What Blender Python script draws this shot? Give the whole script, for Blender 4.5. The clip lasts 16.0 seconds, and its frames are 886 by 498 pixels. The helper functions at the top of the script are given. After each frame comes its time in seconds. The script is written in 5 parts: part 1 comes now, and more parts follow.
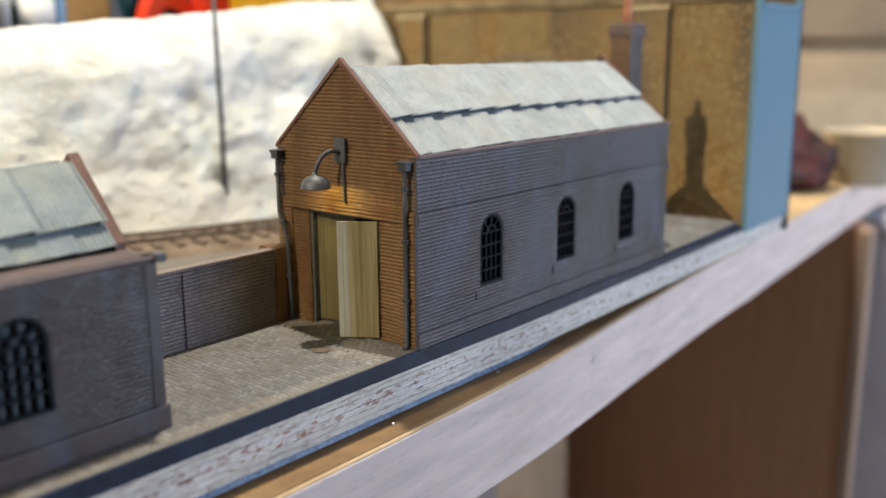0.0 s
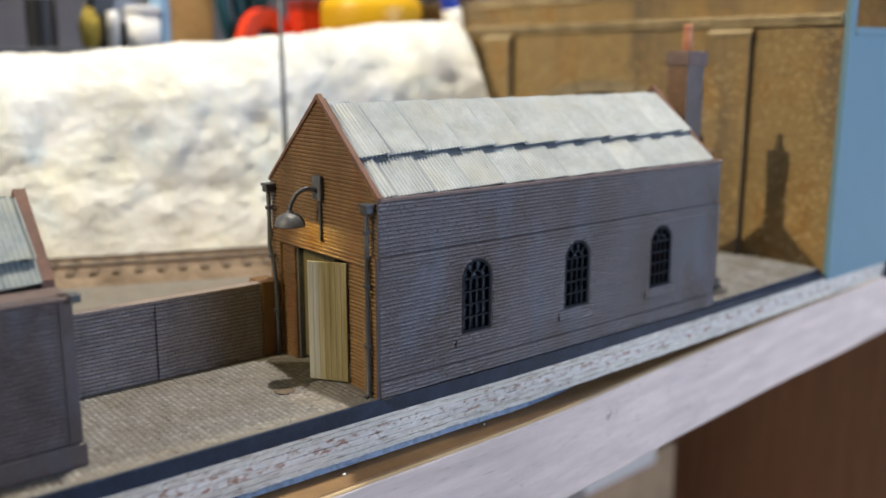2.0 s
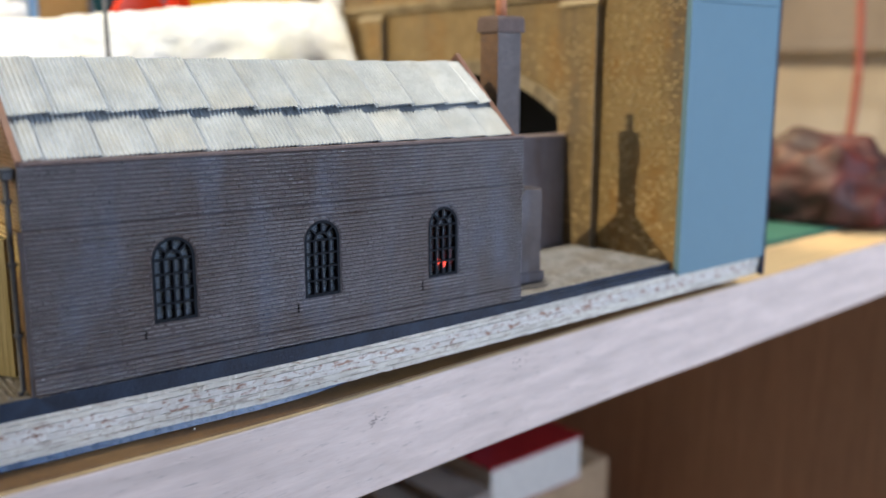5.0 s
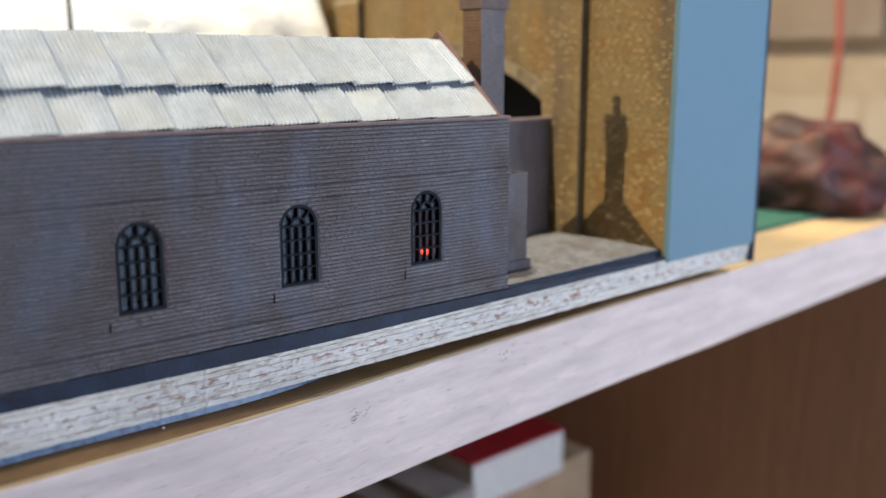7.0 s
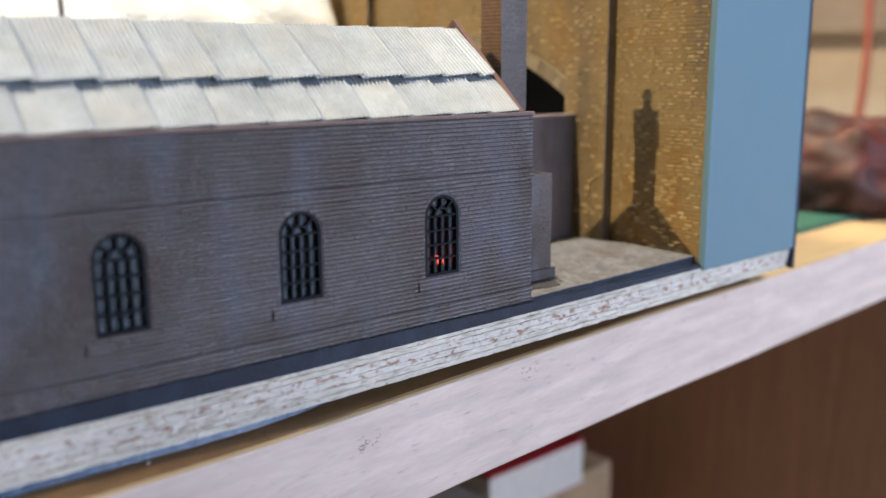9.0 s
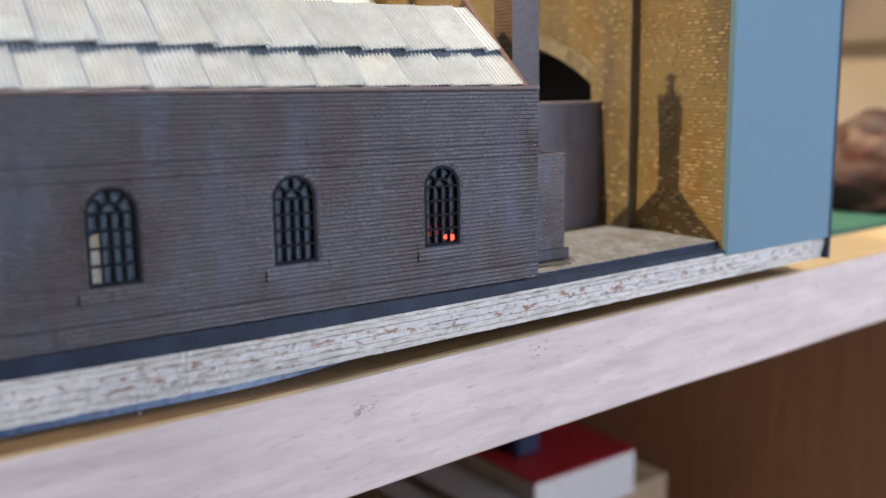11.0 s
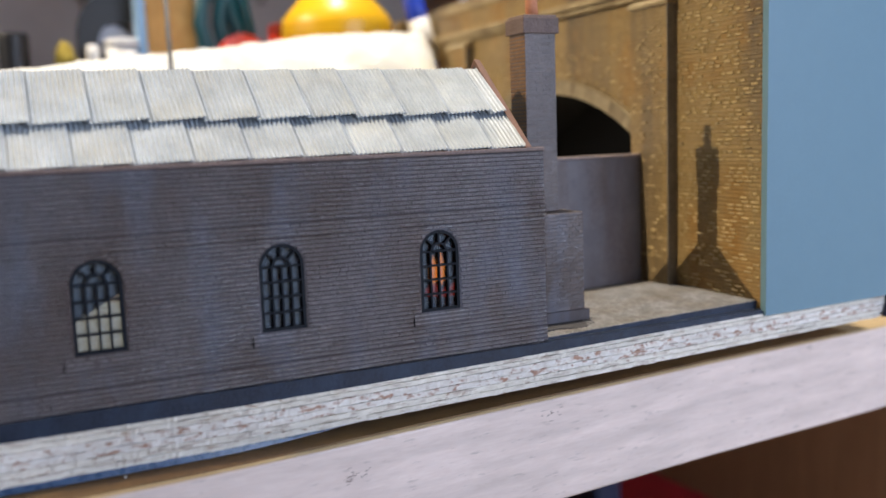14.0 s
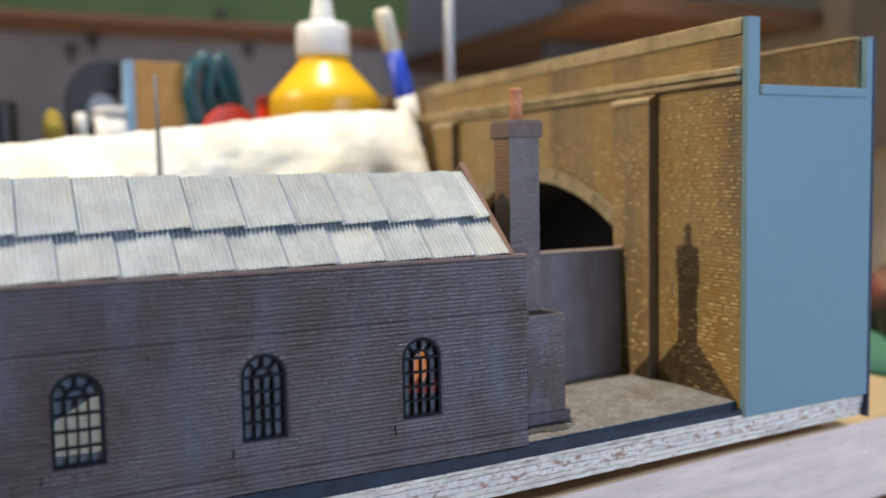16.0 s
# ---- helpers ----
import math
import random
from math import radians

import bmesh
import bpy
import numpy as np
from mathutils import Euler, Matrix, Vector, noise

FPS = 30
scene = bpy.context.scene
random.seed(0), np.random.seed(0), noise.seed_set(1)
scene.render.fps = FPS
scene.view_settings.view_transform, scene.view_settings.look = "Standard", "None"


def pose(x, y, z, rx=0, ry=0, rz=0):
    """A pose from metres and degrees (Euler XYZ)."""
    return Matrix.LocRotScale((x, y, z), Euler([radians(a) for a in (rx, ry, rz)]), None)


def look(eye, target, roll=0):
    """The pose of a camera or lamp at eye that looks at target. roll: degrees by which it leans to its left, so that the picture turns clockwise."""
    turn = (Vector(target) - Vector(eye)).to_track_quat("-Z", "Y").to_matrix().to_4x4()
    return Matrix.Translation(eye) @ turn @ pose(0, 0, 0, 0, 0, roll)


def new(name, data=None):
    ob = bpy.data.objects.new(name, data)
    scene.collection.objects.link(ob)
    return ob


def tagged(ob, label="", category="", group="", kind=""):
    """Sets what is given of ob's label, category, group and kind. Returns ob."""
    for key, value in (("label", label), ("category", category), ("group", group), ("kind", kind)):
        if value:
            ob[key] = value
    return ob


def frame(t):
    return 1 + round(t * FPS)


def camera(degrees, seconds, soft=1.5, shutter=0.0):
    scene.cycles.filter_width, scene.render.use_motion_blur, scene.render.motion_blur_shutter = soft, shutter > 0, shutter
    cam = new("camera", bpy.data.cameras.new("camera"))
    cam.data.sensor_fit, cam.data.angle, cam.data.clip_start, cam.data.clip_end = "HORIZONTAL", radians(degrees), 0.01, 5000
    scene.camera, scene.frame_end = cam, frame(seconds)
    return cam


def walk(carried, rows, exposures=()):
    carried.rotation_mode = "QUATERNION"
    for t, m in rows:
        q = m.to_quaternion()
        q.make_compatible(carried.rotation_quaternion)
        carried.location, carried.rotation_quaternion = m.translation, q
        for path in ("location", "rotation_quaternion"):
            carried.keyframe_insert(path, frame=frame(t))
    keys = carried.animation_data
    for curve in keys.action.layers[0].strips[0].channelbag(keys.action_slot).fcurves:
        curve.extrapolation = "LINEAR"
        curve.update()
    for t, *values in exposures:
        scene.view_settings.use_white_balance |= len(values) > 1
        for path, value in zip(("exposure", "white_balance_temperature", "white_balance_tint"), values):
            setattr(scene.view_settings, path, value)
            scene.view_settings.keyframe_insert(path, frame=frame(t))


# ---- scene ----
cam = camera(52.0, 16.0, shutter=0.5)
PATH = [
    (0.0, 0.15437, -0.17709, 0.07865, 39.426, -12.188, -0.375),
    (0.5, 0.15180, -0.17833, 0.07670, 39.371, -11.887, -0.594),
    (1.0, 0.16061, -0.16553, 0.07932, 42.338, -12.135, -0.488),
    (1.5, 0.17281, -0.14788, 0.08903, 46.524, -12.157, -0.303),
    (2.0, 0.18258, -0.12986, 0.08637, 50.447, -11.749, 0.126),
    (2.5, 0.18847, -0.10792, 0.08125, 53.290, -11.654, -0.228),
    (3.0, 0.19596, -0.08297, 0.07052, 55.437, -11.347, -1.153),
    (3.5, 0.20122, -0.06515, 0.07217, 55.767, -11.188, -1.347),
    (4.0, 0.20855, -0.04997, 0.07394, 54.506, -10.988, -0.876),
    (4.5, 0.20847, -0.04708, 0.07299, 53.018, -10.821, -0.201),
    (7.0, 0.19713, -0.04107, 0.06668, 50.496, -11.338, -0.003),
    (7.5, 0.18892, -0.03634, 0.06641, 50.711, -11.165, -0.467),
    (8.0, 0.18131, -0.03378, 0.06588, 51.015, -11.170, -0.440),
    (8.5, 0.17920, -0.03131, 0.06500, 51.301, -11.281, -0.404),
    (9.0, 0.17751, -0.02651, 0.06472, 51.313, -11.414, -0.298),
    (11.5, 0.20286, -0.00013, 0.04721, 59.576, -9.011, -1.078),
    (12.0, 0.21033, 0.01739, 0.04534, 62.949, -8.493, -1.656),
    (12.5, 0.20652, 0.01760, 0.04699, 64.697, -7.908, -2.311),
    (13.0, 0.20702, 0.01866, 0.04829, 65.341, -7.662, -2.150),
    (13.5, 0.20817, 0.01920, 0.05175, 64.820, -7.547, -2.098),
    (14.0, 0.20770, 0.01870, 0.05739, 64.775, -7.337, -2.067),
    (14.5, 0.20830, 0.02014, 0.06054, 64.690, -6.634, -2.035),
    (15.0, 0.20734, 0.02030, 0.06714, 64.330, -5.868, -1.912),
    (15.5, 0.20556, 0.01790, 0.06971, 63.997, -5.069, -1.590),
    (16.0, 0.20810, 0.01922, 0.07351, 63.679, -4.546, -1.051),
]
walk(cam, [(t, pose(x, y, z, 90 + pitch, 0, yaw) @ pose(0, 0, 0, 0, 0, roll)) for t, x, y, z, yaw, pitch, roll in PATH],
     [(0.0, 0.05, 6300, 10), (2.5, 0.0, 6300, 10), (4.0, 0.08, 6300, 10), (8.0, 0.22, 6450, 12), (12.5, 0.2, 6650, 14), (14.5, 0.12, 6550, 13), (16.0, 0.0, 6450, 10)])

# ---- light ----
# f-number and focus of the small still-camera lens: the model's wall is sharp, the room behind soft
cam.data.dof.use_dof = True
cam.data.dof.focus_distance = 0.242
cam.data.dof.aperture_fstop = 8.5

world = bpy.data.worlds.new("room_sky")
scene.world = world
world.use_nodes = True
sky = world.node_tree.nodes.new("ShaderNodeTexSky")
sky.sky_type, sky.sun_disc = "NISHITA", False
sky.sun_elevation, sky.sun_rotation = radians(35.0), radians(183)
world.node_tree.links.new(sky.outputs[0], world.node_tree.nodes["Background"].inputs[0])
world.node_tree.nodes["Background"].inputs[1].default_value = 0.1


def lamp(name, kind, m, energy, color, **more):
    data = bpy.data.lights.new(name, kind)
    data.energy, data.color = energy, color
    if kind == "SUN":
        data.angle = more["angle"]
    if kind == "AREA":
        data.shape, data.size, data.size_y = "RECTANGLE", more["size"], more["size_y"]
    if kind in ("POINT", "SPOT"):
        data.shadow_soft_size = more["radius"]
    if kind == "SPOT":
        data.spot_size, data.spot_blend = radians(more["cone"]), 0.3
    ob = new(name, data)
    ob.matrix_world = m
    return ob


lamp("sun", "SUN", look((-0.085, -1.5, 1.05), (0, 0, 0)), 2.1, (1.0, 0.84, 0.57), angle=radians(0.6))
lamp("ceiling_lamp", "SPOT", look((-0.16, 0.17, 1.25), (-0.16, 0.12, 0.0)), 78.0, (1.0, 0.92, 0.77), radius=0.02, cone=64)
# Added unseen spot that warms and brightens the far wall and shelf end.
lamp("added_warm_spot", "SPOT", look((-0.3, 0.4, 0.3), (-0.1, 0.66, 0.0)), 7.5, (1.0, 0.74, 0.42), radius=0.008, cone=84)
lamp("window_daylight", "AREA", look((0.73, 0.5, 0.2), (0, 0.14, 0.0)), 5.8, (0.63, 0.76, 1.0), size=0.5, size_y=0.42)
lamp("yard_lamp_glow", "POINT", Matrix.Translation((-0.0297, -0.0078, 0.0432)), 0.012, (1.0, 0.76, 0.22), radius=0.0012)

# ---- materials ----
MM = 0.001


def mat(name, c1, c2, rough=0.8, scale=900.0, bump=0.15, metal=0.0, stretch=(1, 1, 1), stain=None, stain_scale=60.0,
        stain_stretch=(1, 1, 1), stain_at=(0.42, 0.68), second=None, second_scale=40.0, second_stretch=(1, 1, 1), second_at=(0.5, 0.7), vary=0.0, island=0.0, depth=0.0004, spec=0.5, gloss_vary=0.1, anchored=False, ior=1.5, mottle=1.0):
    """A weathered surface: fine grain between c1 and c2, large stains towards the colour stain, relief from the grain.
    vary: brightness change from object to object; island: from loose piece to loose piece;
    anchored: the stains run on from piece to piece over the whole wall."""
    m = bpy.data.materials.new(name)
    m.use_nodes = True
    n, l = m.node_tree.nodes, m.node_tree.links
    p = n["Principled BSDF"]
    tc = n.new("ShaderNodeTexCoord")
    info = n.new("ShaderNodeObjectInfo")
    off = n.new("ShaderNodeVectorMath")
    off.operation = "MULTIPLY_ADD"
    l.new(info.outputs["Random"], off.inputs[0])
    off.inputs[1].default_value = (0.37, 0.71, 0.53) if vary else (0, 0, 0)
    l.new(tc.outputs["Object"], off.inputs[2])

    place = n.new("ShaderNodeNewGeometry").outputs["Position"]

    def field(sc, st, detail, rgh, over=False):
        mp = n.new("ShaderNodeMapping")
        mp.inputs["Scale"].default_value = st
        l.new(place if over else off.outputs[0], mp.inputs[0])
        t = n.new("ShaderNodeTexNoise")
        t.inputs["Scale"].default_value, t.inputs["Detail"].default_value, t.inputs["Roughness"].default_value = sc, detail, rgh
        l.new(mp.outputs[0], t.inputs["Vector"])
        return t

    def mixed(kind, fac, a, b):
        x = n.new("ShaderNodeMix")
        x.data_type, x.blend_type = "RGBA", kind
        for sock, v in ((x.inputs[0], fac), (x.inputs[6], a), (x.inputs[7], b)):
            if isinstance(v, (int, float)):
                sock.default_value = v
            elif isinstance(v, tuple):
                sock.default_value = (*v, 1)
            else:
                l.new(v, sock)
        return x.outputs[2]

    def ramp(src, lo, hi):
        r = n.new("ShaderNodeMapRange")
        r.inputs[1].default_value, r.inputs[2].default_value = lo, hi
        l.new(src, r.inputs[0])
        return r.outputs[0]

    fine = field(scale, stretch, 6, 0.65)
    col = mixed("MIX", ramp(fine.outputs["Fac"], 0.35, 0.65), c1, c2)
    big = field(stain_scale, stain_stretch, 5, 0.6, anchored)
    if stain is not None:
        col = mixed("MIX", ramp(big.outputs["Fac"], *stain_at), col, stain)
    if second is not None:
        col = mixed("MIX", ramp(field(second_scale, second_stretch, 4, 0.55, anchored).outputs["Fac"], *second_at), col, second)
    mid = field(scale * 0.18, stretch, 3, 0.5)
    col = mixed("MULTIPLY", 1.0, col, mixed("MIX", ramp(mid.outputs["Fac"], 0.3, 0.7), (1 - 0.14 * mottle,) * 3, (1 + 0.1 * mottle,) * 3))
    for amount, src in ((vary, info.outputs["Random"]), (island, None)):
        if amount:
            if src is None:
                src = n.new("ShaderNodeNewGeometry").outputs["Random Per Island"]
            r = n.new("ShaderNodeMapRange")
            r.inputs[3].default_value, r.inputs[4].default_value = 1 - amount, 1 + amount
            l.new(src, r.inputs[0])
            col = mixed("MULTIPLY", 1.0, col, r.outputs[0])
    l.new(col, p.inputs["Base Color"])
    r = n.new("ShaderNodeMapRange")
    r.inputs[3].default_value, r.inputs[4].default_value = max(rough - gloss_vary, 0.02), min(rough + gloss_vary, 1)
    l.new(fine.outputs["Fac"], r.inputs[0])
    l.new(r.outputs[0], p.inputs["Roughness"])
    p.inputs["Metallic"].default_value = metal
    p.inputs["Specular IOR Level"].default_value = spec
    p.inputs["IOR"].default_value = ior
    if bump:
        b = n.new("ShaderNodeBump")
        b.inputs["Strength"].default_value, b.inputs["Distance"].default_value = bump, depth
        l.new(fine.outputs["Fac"], b.inputs["Height"])
        l.new(b.outputs[0], p.inputs["Normal"])
    return m


def plain(name, color, rough=0.5, metal=0.0, transmission=0.0, emit=None, strength=0.0):
    m = bpy.data.materials.new(name)
    m.use_nodes = True
    p = m.node_tree.nodes["Principled BSDF"]
    p.inputs["Base Color"].default_value = (*color, 1)
    p.inputs["Roughness"].default_value, p.inputs["Metallic"].default_value = rough, metal
    p.inputs["Transmission Weight"].default_value = transmission
    if emit:
        p.inputs["Emission Color"].default_value, p.inputs["Emission Strength"].default_value = (*emit, 1), strength
    return m


WALL_WEAR = dict(stain=(0.062, 0.04, 0.035), stain_at=(0.4, 0.64), stain_scale=44, stain_stretch=(1, 1, 0.7), second=(0.1, 0.106, 0.142),
                 second_scale=85, second_stretch=(1, 1, 0.3), second_at=(0.5, 0.74), anchored=True)
GREY_BRICK = mat("grey_painted_brick", (0.07, 0.058, 0.064), (0.16, 0.139, 0.152), 0.3, 1500, 0.9, island=0.2, spec=1.0, ior=1.75, **WALL_WEAR)
GREY_PIECE = mat("grey_painted_brick_piece", (0.07, 0.058, 0.064), (0.16, 0.139, 0.152), 0.3, 1500, 0.9, vary=0.2, spec=1.0, ior=1.75, **WALL_WEAR)
GREY_MORTAR = mat("grey_mortar", (0.058, 0.047, 0.048), (0.086, 0.073, 0.076), 0.6, 1800, 0.3, **WALL_WEAR)
CHIMNEY_GREY = mat("grey_brown_brick", (0.086, 0.061, 0.056), (0.134, 0.1, 0.09), 0.5, 1400, 0.15, island=0.1, spec=0.6, **WALL_WEAR)
GREY_PLAIN = mat("grey_painted_wall", (0.078, 0.067, 0.077), (0.116, 0.102, 0.115), 0.4, 1100, 0.3, spec=0.7, stain=(0.06, 0.045, 0.046),
                 stain_scale=70, stain_stretch=(1, 1, 0.15), second=(0.1, 0.105, 0.14), second_scale=60, second_stretch=(1, 1, 0.25))
RED_WEAR = dict(stain=(0.1, 0.055, 0.024), stain_scale=60, second=(0.16, 0.058, 0.024), second_scale=85, second_stretch=(1, 1, 0.4), second_at=(0.5, 0.68),
                stain_stretch=(1, 1, 0.35), anchored=True)
RED_BRICK = mat("orange_brown_brick", (0.195, 0.115, 0.046), (0.285, 0.175, 0.078), 0.38, 1400, 0.4, island=0.08, spec=0.6, **RED_WEAR)
RED_MORTAR = mat("brown_mortar", (0.11, 0.055, 0.02), (0.16, 0.085, 0.034), 0.9, 1500, 0.3)
STOCK_WEAR = dict(stain=(0.12, 0.095, 0.07), stain_scale=26, stain_stretch=(1, 1, 0.12), stain_at=(0.5, 0.68), second=(0.3, 0.165, 0.045),
                  second_scale=55, second_stretch=(1, 1, 0.6), second_at=(0.52, 0.7), anchored=True)
STOCK_BRICK = mat("yellow_stock_brick", (0.27, 0.18, 0.074), (0.37, 0.262, 0.12), 0.4, 900, 0.4, island=0.1, **STOCK_WEAR)
STOCK_PIECE = mat("yellow_stock_brick_piece", (0.27, 0.18, 0.074), (0.37, 0.262, 0.12), 0.4, 900, 0.4, vary=0.1, **STOCK_WEAR)
STOCK_MORTAR = mat("ochre_mortar", (0.235, 0.16, 0.06), (0.31, 0.22, 0.088), 0.8, 1200, 0.3, **STOCK_WEAR)
STOCK_STONE = mat("buff_coping", (0.32, 0.245, 0.135), (0.42, 0.335, 0.195), 0.7, 900, 0.3, stain=(0.19, 0.135, 0.065), stain_scale=45, stain_stretch=(1, 1, 0.5))
COPING = mat("rust_brown_coping", (0.14, 0.066, 0.042), (0.21, 0.105, 0.07), 0.7, 1500, 0.3, stain=(0.15, 0.08, 0.06), stain_scale=120)
TIN = mat("weathered_grey_corrugated_iron", (0.335, 0.38, 0.428), (0.41, 0.452, 0.492), 0.36, 700, 0.2, stain=(0.42, 0.445, 0.455), stain_scale=70, stain_at=(0.46, 0.7),
          second=(0.29, 0.315, 0.345), second_scale=150, second_at=(0.56, 0.8), vary=0.06)
TIN_DARK = mat("dull_grey_corrugated_iron", (0.185, 0.22, 0.235), (0.255, 0.295, 0.31), 0.5, 700, 0.12, stain=(0.3, 0.32, 0.28), stain_scale=110, vary=0.1)
IRON = mat("grey_black_iron", (0.06, 0.062, 0.07), (0.11, 0.113, 0.125), 0.45, 1600, 0.25, vary=0.05)
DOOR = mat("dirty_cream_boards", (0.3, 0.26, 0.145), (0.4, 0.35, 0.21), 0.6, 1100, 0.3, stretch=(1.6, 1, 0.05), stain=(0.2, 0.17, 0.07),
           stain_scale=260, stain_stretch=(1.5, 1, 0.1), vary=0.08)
DOOR_OCHRE = mat("ochre_boards", (0.25, 0.205, 0.1), (0.34, 0.285, 0.15), 0.6, 1100, 0.3, stretch=(1.6, 1, 0.05), stain=(0.17, 0.135, 0.045),
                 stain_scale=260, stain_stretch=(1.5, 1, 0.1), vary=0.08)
DOOR_PALE = mat("pale_grey_boards", (0.36, 0.355, 0.3), (0.47, 0.465, 0.41), 0.6, 1100, 0.3, stretch=(1.6, 1, 0.05), stain=(0.3, 0.28, 0.19),
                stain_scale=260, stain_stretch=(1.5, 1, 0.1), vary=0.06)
WINDOW_PAINT = mat("dark_blue_grey_glazing_bar", (0.007, 0.009, 0.013), (0.014, 0.017, 0.024), 0.65, 1500, 0.1, spec=0.15)
GLASS = plain("clear_styrene", (0.55, 0.66, 0.76), 0.04, 0, 0.9)
GLASS.node_tree.nodes["Principled BSDF"].inputs["IOR"].default_value = 1.62
SETTS = mat("dusty_stone_sett", (0.19, 0.186, 0.183), (0.285, 0.279, 0.274), 0.8, 1300, 0.8, stain=(0.15, 0.125, 0.1), stain_scale=60, island=0.2, anchored=True)
SETT_PIECE = mat("dusty_stone_sett_piece", (0.19, 0.186, 0.183), (0.285, 0.279, 0.274), 0.8, 1300, 0.8, vary=0.2, stain=(0.15, 0.125, 0.1), stain_scale=60, anchored=True)
DIRT = mat("dusty_brown_ground", (0.145, 0.134, 0.12), (0.215, 0.2, 0.182), 0.9, 900, 0.5, stain=(0.18, 0.155, 0.125), stain_scale=45)
BALLAST = mat("brown_ballast", (0.16, 0.115, 0.08), (0.3, 0.225, 0.16), 0.9, 1000, 0.8, stain=(0.12, 0.08, 0.05), stain_scale=70)
# Black paint; the blue in its colour paints in the window's reflection.
BLACK_EDGE = mat("black_paint_window_blue", (0.008, 0.014, 0.03), (0.016, 0.025, 0.05), 0.42, 1200, 0.5, spec=0.35, stain=(0.02, 0.036, 0.07), stain_scale=90)
PLY = mat("plywood_edge", (0.74, 0.69, 0.6), (0.91, 0.875, 0.8), 0.7, 900, 0.9, stretch=(1, 0.2, 1), stain=(0.5, 0.42, 0.36), stain_scale=620,
          stain_stretch=(1, 0.3, 1.4), stain_at=(0.51, 0.69), second=(0.42, 0.3, 0.22), second_scale=900, second_stretch=(1, 0.35, 1), second_at=(0.62, 0.7))
PLY_DARK = mat("plywood_core", (0.72, 0.67, 0.61), (0.9, 0.87, 0.83), 0.75, 900, 0.7, stretch=(1, 0.25, 1), stain=(0.42, 0.24, 0.17), stain_scale=560,
               stain_stretch=(1, 0.5, 1), stain_at=(0.54, 0.64), second=(0.38, 0.23, 0.17), second_scale=900, second_stretch=(1, 0.45, 1), second_at=(0.6, 0.68))
BLUE_TAPE = mat("dark_blue_packing", (0.014, 0.045, 0.11), (0.03, 0.085, 0.19), 0.28, 500, 0.5)
BEECH = mat("beech_board", (0.75, 0.615, 0.565), (0.81, 0.685, 0.635), 0.45, 420, 0.06, stretch=(3.0, 0.3, 3.0), stain=(0.46, 0.385, 0.355), stain_scale=620,
            stain_stretch=(1, 0.24, 1.5), stain_at=(0.6, 0.78), second=(0.64, 0.53, 0.49), second_scale=30, second_stretch=(1, 0.5, 1.6), second_at=(0.58, 0.85))
BEECH_TOP = mat("beech_top", (0.5, 0.36, 0.19), (0.6, 0.45, 0.26), 0.45, 420, 0.06, stretch=(3, 0.16, 3))
BROWN_PANEL = mat("brown_cupboard_lining", (0.45, 0.238, 0.13), (0.53, 0.295, 0.168), 0.6, 300, 0.06, stretch=(3, 3, 0.2))
PLASTER = mat("white_plaster_cloth", (0.88, 0.885, 0.87), (0.94, 0.935, 0.9), 0.8, 250, 0.7, stain=(0.88, 0.86, 0.72), stain_scale=32, second=(0.72, 0.79, 0.8), second_scale=45,
              second_at=(0.54, 0.72), depth=0.002)
BLUE_PANEL = mat("pale_blue_painted_board", (0.139, 0.26, 0.332), (0.148, 0.272, 0.345), 0.5, 900, 0.04, stain=(0.143, 0.265, 0.337), stain_scale=18, mottle=0.12)
NAVY = mat("navy_edge", (0.02, 0.03, 0.07), (0.03, 0.04, 0.09), 0.5, 800, 0.1)
TERRACOTTA = mat("terracotta", (0.5, 0.2, 0.1), (0.6, 0.27, 0.15), 0.7, 1200, 0.2)
DEAD_BLACK = plain("dead_black", (0.004, 0.004, 0.004), 1.0)
CARD = mat("grey_card", (0.3, 0.29, 0.27), (0.4, 0.39, 0.37), 0.9, 700, 0.1)
PALE_CARD = mat("pale_card", (0.34, 0.35, 0.37), (0.42, 0.43, 0.45), 0.8, 700, 0.1)
WALL_PAINT = mat("cream_wall_paint", (0.4, 0.37, 0.32), (0.45, 0.42, 0.37), 0.85, 60, 0.1, stain=(0.38, 0.345, 0.29), stain_scale=3)
BACK_PAINT = mat("grey_blue_wall_paint", (0.4, 0.4, 0.43), (0.46, 0.46, 0.5), 0.85, 60, 0.1, stain=(0.36, 0.35, 0.37), stain_scale=4)

# ---- building helpers: all lengths below are in millimetres ----


def raw(name, verts, faces, material, parent=None, label="", kind="", smooth=False):
    me = bpy.data.meshes.new(name)
    me.from_pydata((np.asarray(verts, float) * MM).tolist(), [], [tuple(int(i) for i in f) for f in faces])
    me.materials.append(material)
    me.update()
    if smooth:
        me.polygons.foreach_set("use_smooth", [True] * len(me.polygons))
    ob = new(name, me)
    ob.parent = parent
    return tagged(ob, label, kind=kind)


def part(name, bm, material, parent=None, label="", kind="", smooth=False):
    bmesh.ops.recalc_face_normals(bm, faces=bm.faces)
    bmesh.ops.scale(bm, vec=(MM, MM, MM), verts=bm.verts)
    me = bpy.data.meshes.new(name)
    bm.to_mesh(me)
    bm.free()
    me.materials.append(material)
    if smooth:
        me.polygons.foreach_set("use_smooth", [True] * len(me.polygons))
    ob = new(name, me)
    ob.parent = parent
    return tagged(ob, label, kind=kind)


def thing(name, label, category, m=None, group="", kind=""):
    ob = new(name)
    ob.empty_display_size = 0.01
    if m is not None:
        ob.matrix_world = m
    return tagged(ob, label, category, group, kind)


